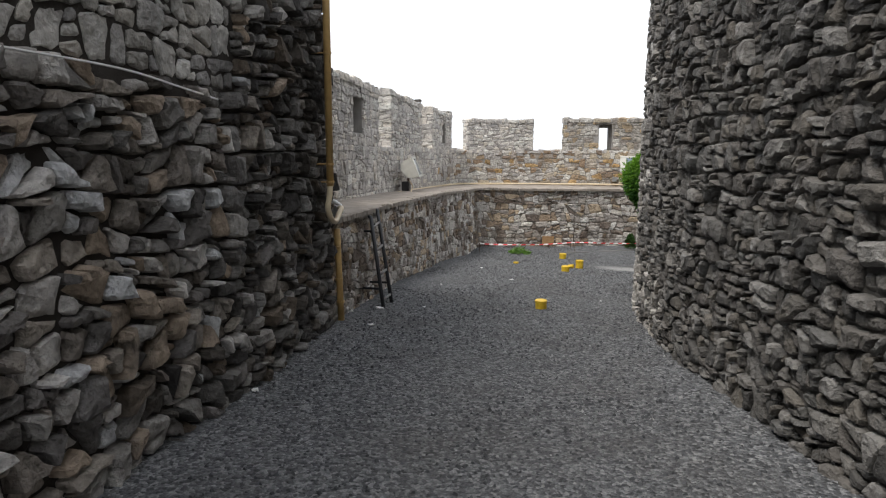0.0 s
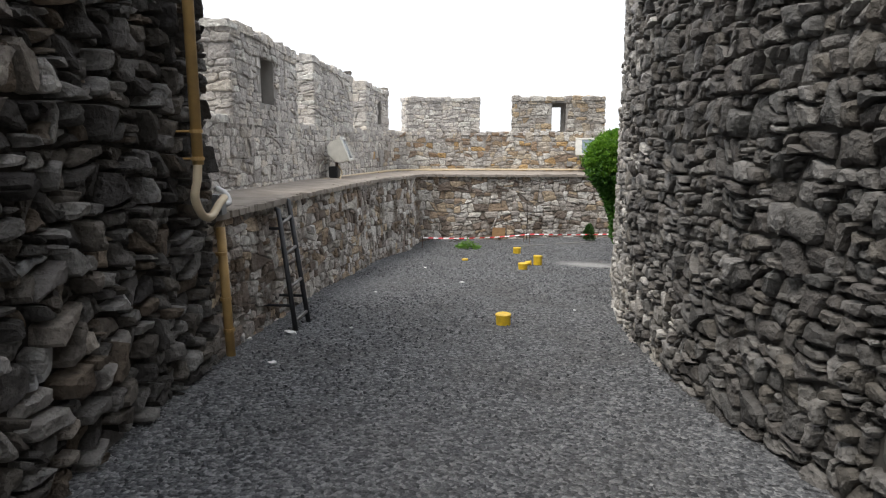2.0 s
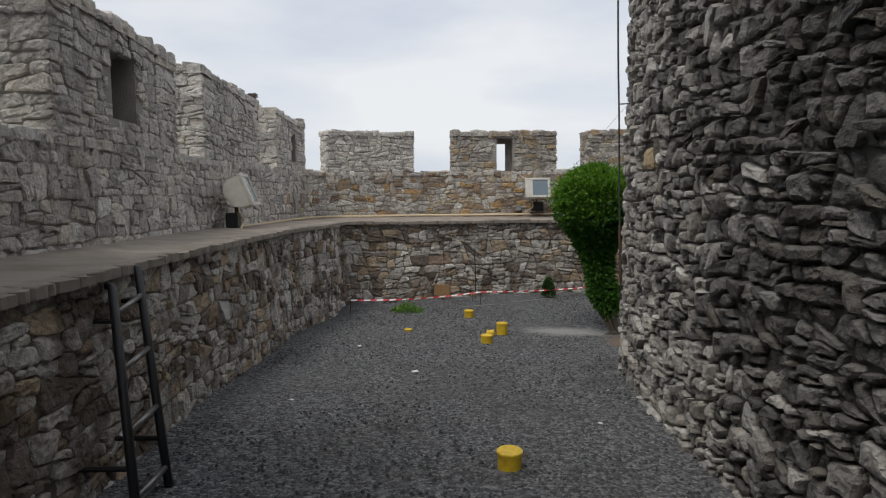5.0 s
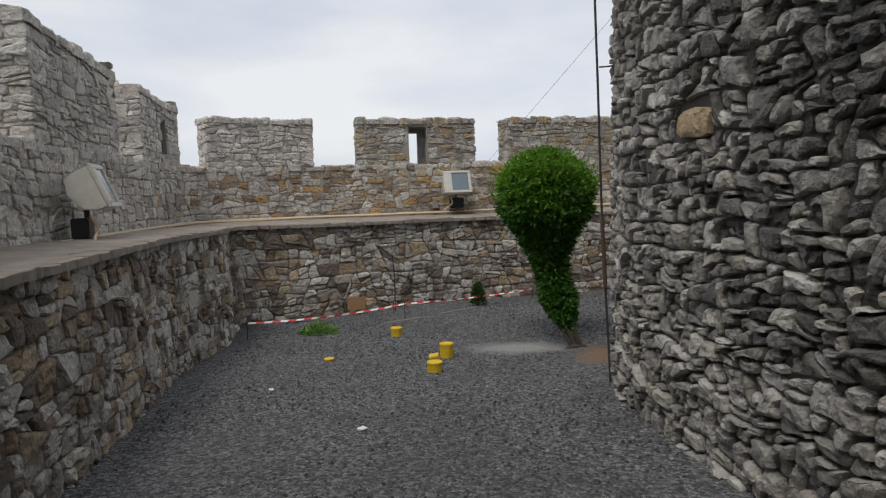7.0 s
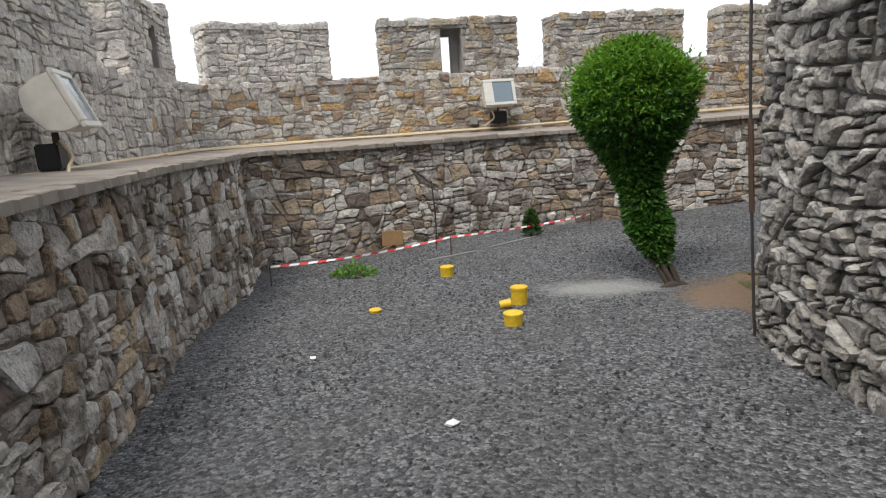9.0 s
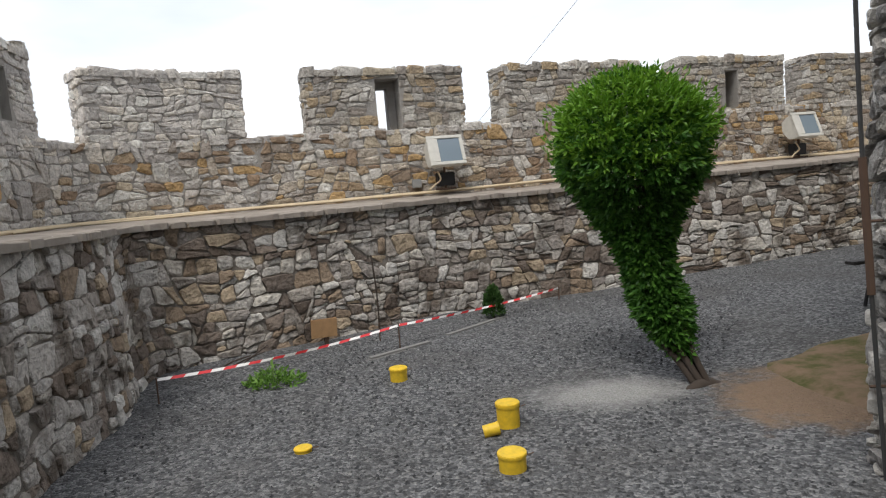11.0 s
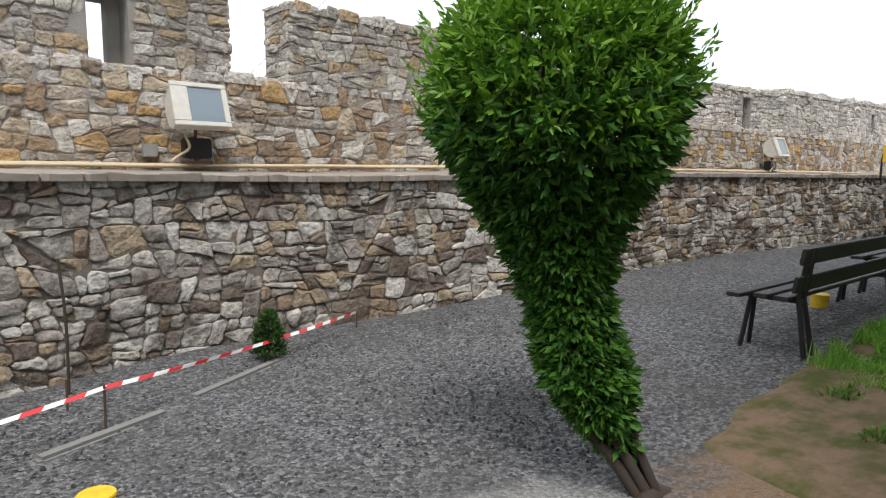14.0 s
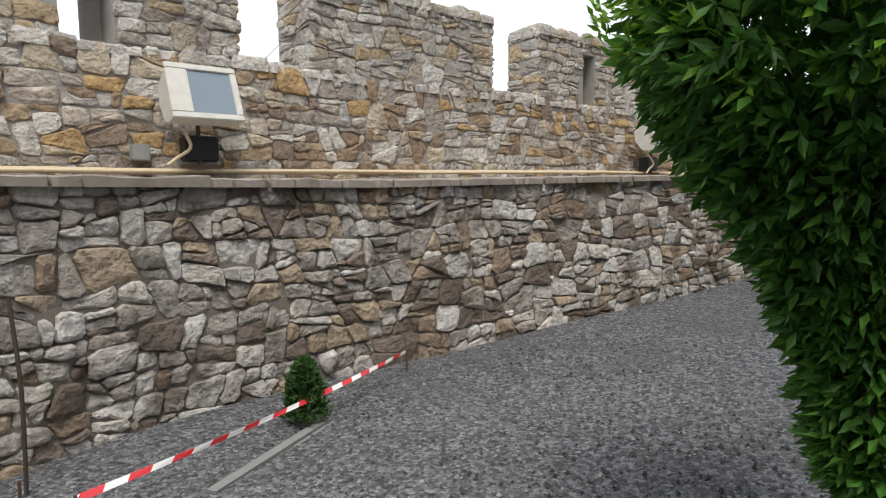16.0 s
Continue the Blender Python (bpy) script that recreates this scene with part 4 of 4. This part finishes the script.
for f in (0.1, 0.36, 0.62, 0.87):
    part("rung", tube([A0.lerp(A1, f), B0.lerp(B1, f)], 0.017, 8), RUNG, lad, smooth=True)
for f in (0.22, 0.84):
    for a, b in ((A0, A1), (B0, B1)):
        p = a.lerp(b, f)
        part("wall_bracket", tube([p, p + Vector((-0.42 * (1.1 - f) - 0.04, -0.12 * (1.1 - f), 0))], 0.016, 6), BLACK, lad)
tagged(fix(lad), "short black steel ladder fixed to the low wall", "ladder")

# lightning conductor beside the tower, and the stay wire
rod = empty("lightning_conductor", -1.75, 11.7, -0.8)
part("cable", tube(smooth_path([(-1.74, 11.72, -0.85), (-1.77, 11.76, 0.0), (-1.80, 11.79, 1.0), (-1.82, 11.79, 2.0), (-1.85, 11.76, 3.2), (-1.88, 11.7, 6.2)], 4), 0.011, 6), CABLE, rod)
part("sleeve", tube([(-1.775, 11.765, 0.15), (-1.795, 11.785, 0.8)], 0.019, 6), RUST, rod)
for z in (-0.3, 0.5, 2.2, 3.4, 5.0):
    part("holder", tube([(-1.79 - .01 * z, 11.77, z), (-1.5, 11.7, z)], 0.008, 5), RUST, rod)
tagged(fix(rod), "thin dark lightning conductor fixed beside the tower", "cable")
tagged(part("stay_wire", tube([(-5.2, 22.77, -0.86), (-2.76, 19.99, 1.71), (3.2, 13.15, 8.0)], 0.003, 5), CABLE), "thin stay wire strung over the parapet", "cable")
tagged(part("wall_cable", tube(smooth_path([(-2.55, 1.35, 1.9), (-2.83, 2.1, 1.92), (-3.02, 2.62, 1.89), (-3.18, 3.05, 1.86)], 5), 0.006, 5), WHITE), "thin white cable along the dark wall", "cable")


# ---------------------------------------------------------------- yellow markers
def canister(x, y, r, h, label, lie=False):
    z0 = ground_z(x, y)
    c = empty("yellow_canister", x, y, z0)
    turn = Matrix.Translation((x, y, z0 + (r if lie else h / 2 - 0.01))) @ (Matrix.Rotation(radians(80), 4, "Y") if lie else Matrix.Rotation(radians(rnd.uniform(-3, 3)), 4, "X"))
    bm = bmesh.new()
    bmesh.ops.create_cone(bm, cap_ends=True, segments=28, radius1=r * .97, radius2=r, depth=h, matrix=turn)
    part("body", bm, YELLOW, c)
    bm = bmesh.new()
    bmesh.ops.create_cone(bm, cap_ends=True, segments=28, radius1=r * 1.06, radius2=r * 1.06, depth=h * .14 + .006, matrix=turn @ Matrix.Translation((0, 0, h / 2 - .004)))
    bmesh.ops.bevel(bm, geom=[e for e in bm.edges if len(e.link_faces) == 2 and e.calc_face_angle() > 1], offset=.004, segments=2, affect="EDGES")
    lid = part("lid", bm, YELLOW, c)
    part("handle", tube([turn @ Vector((r, 0, h * .3)), turn @ Vector((r + .03, .0, h * .36)), turn @ Vector((r + .045, 0.01, h * .36))], .004, 5), RUST, c)
    tagged(fix(c), label, "canister", "yellow canisters")


canister(-2.55, 7.93, 0.077, 0.120, "worn yellow painted metal canister on the gravel")
canister(-3.47, 12.33, 0.080, 0.112, "worn yellow painted metal canister on the gravel")
canister(-3.38, 13.08, 0.080, 0.172, "taller yellow painted metal canister on the gravel")
canister(-3.52, 12.92, 0.042, 0.103, "small yellow canister lying on the gravel", True)
canister(-4.17, 14.55, 0.080, 0.120, "worn yellow painted metal canister on the gravel")
canister(-4.77, 12.98, 0.058, 0.043, "low yellow lid sunk in the gravel")
canister(2.35, 15.5, 0.085, 0.138, "yellow painted metal canister under the bench")

# ---------------------------------------------------------------- barrier tape
tape = empty("barrier_tape", -4.18, 15.66, -0.9)
nodes = [Vector((-6.34, 14.55, -0.69)), Vector((-4.18, 15.66, -0.65)), Vector((-2.0, 17.45, -0.74))]
band = 0
for a, b, sag in ((nodes[0], nodes[1], .05), (nodes[1], nodes[2], .03)):
    n = int((b - a).length / 0.115)
    for k in range(n):
        q = []
        for f in (k / n, (k + 1) / n):
            c = a.lerp(b, f) - Vector((0, 0, sag * 4 * f * (1 - f)))
            tw = 0.5 + 0.5 * math.sin(f * 9 + (0 if a is nodes[0] else 2))
            up = Vector((-0.008 * tw, 0.013 * tw, 0.009 + 0.003 * (1 - tw)))
            q.append((c, up))
        sk = (b - a).normalized() * 0.03
        vs = [(q[0][0] - q[0][1])[:], (q[1][0] - q[1][1])[:], (q[1][0] + q[1][1] + sk)[:], (q[0][0] + q[0][1] + sk)[:]]
        vs += [(Vector(v) + Vector((-.0012, .002, 0)))[:] for v in vs]
        fs = [(0, 1, 2, 3), (7, 6, 5, 4), (0, 4, 5, 1), (1, 5, 6, 2), (2, 6, 7, 3), (3, 7, 4, 0)]
        link_mesh("red_band" if band % 2 else "white_band", vs, fs, RED if band % 2 else WHITE, tape)
        band += 1
for p in nodes + [Vector((-4.42, 16.1, -0.72))]:
    part("stake", tube([(p.x, p.y, -1.0), (p.x + .006, p.y, p.z + .02)], .008, 6), RUST, tape)
tagged(fix(tape), "red and white striped barrier tape on thin stakes", "tape")
tagged(part("bamboo_cane", tube(smooth_path([(-4.44, 16.45, -.95), (-4.43, 16.46, -.4), (-4.46, 16.5, .05)], 3), .011, 6), TWIG), "thin dark cane standing by the wall", "cane")

sign = empty("wooden_sign", -5.08, 16.2, -0.9)
rz = Matrix.Rotation(radians(26), 4, "Z")
part("board", box_mesh((0.31, 0.022, 0.22), (-5.06, 16.2, -0.72), rz @ Matrix.Rotation(radians(3), 4, 'Y'), .004), PLY, sign)
part("stake", box_mesh((0.05, 0.03, 0.3), (-5.05, 16.228, -0.85), rz, .004), RUST, sign)
tagged(fix(sign), "small weathered plywood sign on a stake", "sign")
br = empty("fallen_branch", -5.82, 15.76, -0.9)
for k in range(3):
    a = rnd.uniform(-.5, .9)
    x, y = -6.1 + k * .1, 15.55 + k * .05
    part("twig", tube(smooth_path([(x, y, -.92), (x + .15 * math.cos(a), y + .1 * math.sin(a), -.86), (x + .38 * math.cos(a), y + .2 * math.sin(a), -.82 + .03 * k)], 4), .013, 6, .005), TWIG, br)
tagged(fix(br), "dark bare twigs lying by the wall", "branch")


def slab(a, b, w):
    a, b = Vector(a), Vector(b)
    ang = math.atan2(b.y - a.y, b.x - a.x)
    ob = part("concrete_edging", box_mesh(((b - a).length, w, 0.09), ((a.x + b.x) / 2, (a.y + b.y) / 2, -0.932), Matrix.Rotation(ang, 4, "Z"), .02), CONCRETE)
    tagged(ob, "pale concrete edging strip half sunk in gravel", "kerb", "edging strips")


slab((-4.5, 15.33, 0), (-3.84, 15.8, 0), .1)
slab((-3.66, 16.0, 0), (-2.85, 16.72, 0), .1)

for x, y, s in ((-4.26, 6.62, .07), (-4.45, 6.25, .05), (-3.85, 7.05, .025), (-3.24, 3.33, .035), (-3.8, 5.72, .045), (-3.88, 10.34, .045), (-5.0, 11.6, .03), (-2.0, 9.0, .02), (-4.6, 9.0, .025)):
    bm = bmesh.new()
    bmesh.ops.create_icosphere(bm, subdivisions=1, radius=s, matrix=Matrix.Translation((x, y, ground_z(x, y) + .012)) @ Matrix.Diagonal((1, .7, .35, 1)))
    for v in bm.verts:
        v.co += Vector((rnd.uniform(-1, 1), rnd.uniform(-1, 1), rnd.uniform(-.4, .4))) * s * .25
    tagged(part("white_scrap", bm, LITTER), "white scrap lying on the gravel", "litter", "white scraps")

# ---------------------------------------------------------------- arch and yellow sign at the far end
arch = empty("iron_arch", 10.6, 19.3, 0)
e0, e1 = Vector((9.9, 19.3, 0)), Vector((10.3, 18.6, 0))
for dx in (0, 0.35):
    pts = [(e0.x + dx, e0.y, 0.62)]
    for k in range(9):
        a = math.pi * k / 8
        f = (1 - math.cos(a)) / 2
        pts.append((e0.x + (e1.x - e0.x) * f + dx, e0.y + (e1.y - e0.y) * f, 0.95 + .55 * math.sin(a)))
    pts.append((e1.x + dx, e1.y, -0.66))
    part("hoop", tube(smooth_path(pts, 3), .02, 6), BLACK, arch)
for k in range(7):
    z = -0.4 + k * .22
    part("crossbar", tube([(e1.x, e1.y, z), (e1.x + .35, e1.y, z)], .012, 5), BLACK, arch)
tagged(fix(arch), "thin black iron hoop ladder at the wall walk", "arch")
ys = empty("yellow_sign", 9.8, 19.0, 1.0)
part("plate", box_mesh((0.03, 0.44, 0.34), (9.75, 18.95, 1.12), Matrix.Rotation(radians(25), 4, "Z"), .004), YELLOW, ys)
for k in range(3):
    part("text_bar", box_mesh((0.008, 0.32, 0.025), (9.732, 18.943, 1.2 - k * .08), Matrix.Rotation(radians(25), 4, "Z")), BLACK, ys)
part("post", tube([(9.78, 18.96, .6), (9.78, 18.96, 1.2)], .015, 6), BLACK, ys)
tagged(fix(ys), "yellow warning sign plate with dark lines", "sign")

# ---------------------------------------------------------------- lawn strip and loose gravel
def lawn_edge(x):
    return float(np.interp(x, [-1.2, -0.6, 0.5, 4.0, 12.3], [13.9, 14.18, 14.45, 15.2, 17.3]))


def wall_edge(x):
    return float(np.interp(x, [-1.2, 1.17, 4.66, 12.6], [12.3, 12.9, 13.85, 16.0]))


vs, fs = [], []
NX = 110
for i in range(NX + 1):
    x = -1.2 + 13.8 * i / NX
    y0, y1 = wall_edge(x) - .1, lawn_edge(x) + .1 * noise.noise((x * 2, 1, 1))
    for j in range(11):
        y = y0 + (y1 - y0) * j / 10
        vs.append((x, y, ground_z(x, y) + .03 - (.045 if j == 10 or i == 0 else 0) + .02 * noise.noise((x * 2, y * 2, 5))))
for i in range(NX):
    for j in range(10):
        o = i * 11 + j
        fs.append((o, o + 11, o + 12, o + 1))
tagged(link_mesh("lawn_soil", vs, fs, EARTH, smooth=True), "bare dry earth bed along the building", "ground", kind="structure")
vs, fs = [], []
count = 0
while count < 80000:
    x = -0.6 + 13.0 * rnd.random() ** 2.0
    y = rnd.uniform(wall_edge(x), lawn_edge(x) - .03)
    d = noise.noise((x * 1.1, y * 1.1, 9)) + .5 * noise.noise((x * 3.1, y * 3.1, 2)) + (x - 0.55) * .9 - 1.2 * max(0, .35 - (lawn_edge(x) - y))
    if d < rnd.uniform(-.15, .25):
        continue
    count += 1
    z = ground_z(x, y) + .02
    lush = noise.noise((x * 2.3, y * 2.3, 0)) + .6 * noise.noise((x * 6, y * 6, 4))
    h, a = rnd.uniform(.03, .11) * max(.35, 1 + 1.3 * lush), rnd.uniform(0, math.tau)
    w = .005 + .003 * rnd.random()
    lx, ly = rnd.gauss(0, .035), rnd.gauss(0, .035)
    o = len(vs)
    vs += [(x - w * math.cos(a), y - w * math.sin(a), z), (x + w * math.cos(a), y + w * math.sin(a), z), (x + lx, y + ly, z + h)]
    fs.append((o, o + 1, o + 2))
tagged(link_mesh("grass", vs, fs, GRASSM), "patchy green grass along the building", "grass", kind="stuff")

vs, fs = [], []
for k in range(26000):
    y = 1.0 + 16.5 * rnd.random() ** 1.0
    x = rnd.uniform(-6.4, 1.2)
    left = float(np.interp(y, [1, 5.5, 8.5, 11, 15, 17.5], [-2.4, -4.0, -5.1, -5.8, -6.4, -2.6]))
    right = float(np.interp(y, [1, 3.7, 5.8, 8.5, 11.5, 13, 17.5], [1.5, .3, -.6, -1.4, -1.75, -2.2, 1.0]))
    if not left < x < right or ((x + 2.55) / .8) ** 2 + ((y - 13.75) / .55) ** 2 < 1:
        continue
    z, s = ground_z(x, y), rnd.uniform(.007, .019)
    a = rnd.uniform(0, math.tau)
    o = len(vs)
    for k2, (r, dz) in enumerate(((1, -.2), (1, -.2), (1, -.2), (1, -.2))):
        b = a + k2 * math.tau / 4 + rnd.uniform(-.4, .4)
        vs.append((x + s * r * math.cos(b), y + s * r * .75 * math.sin(b), z + s * dz + .004))
    b = a + .8
    vs += [(x + s * .45 * math.cos(b), y + s * .45 * math.sin(b), z + s * rnd.uniform(.4, .9) + .004), (x - s * .4 * math.cos(b), y - s * .4 * math.sin(b), z + s * rnd.uniform(.3, .9) + .004)]
    fs += [(o, o + 1, o + 4), (o + 1, o + 2, o + 5), (o + 1, o + 5, o + 4), (o + 2, o + 3, o + 5), (o + 3, o, o + 4), (o + 3, o + 4, o + 5)]
tagged(link_mesh("loose_gravel", vs, fs, PEBBLE), "loose grey gravel stones scattered over the court", "gravel", kind="stuff")
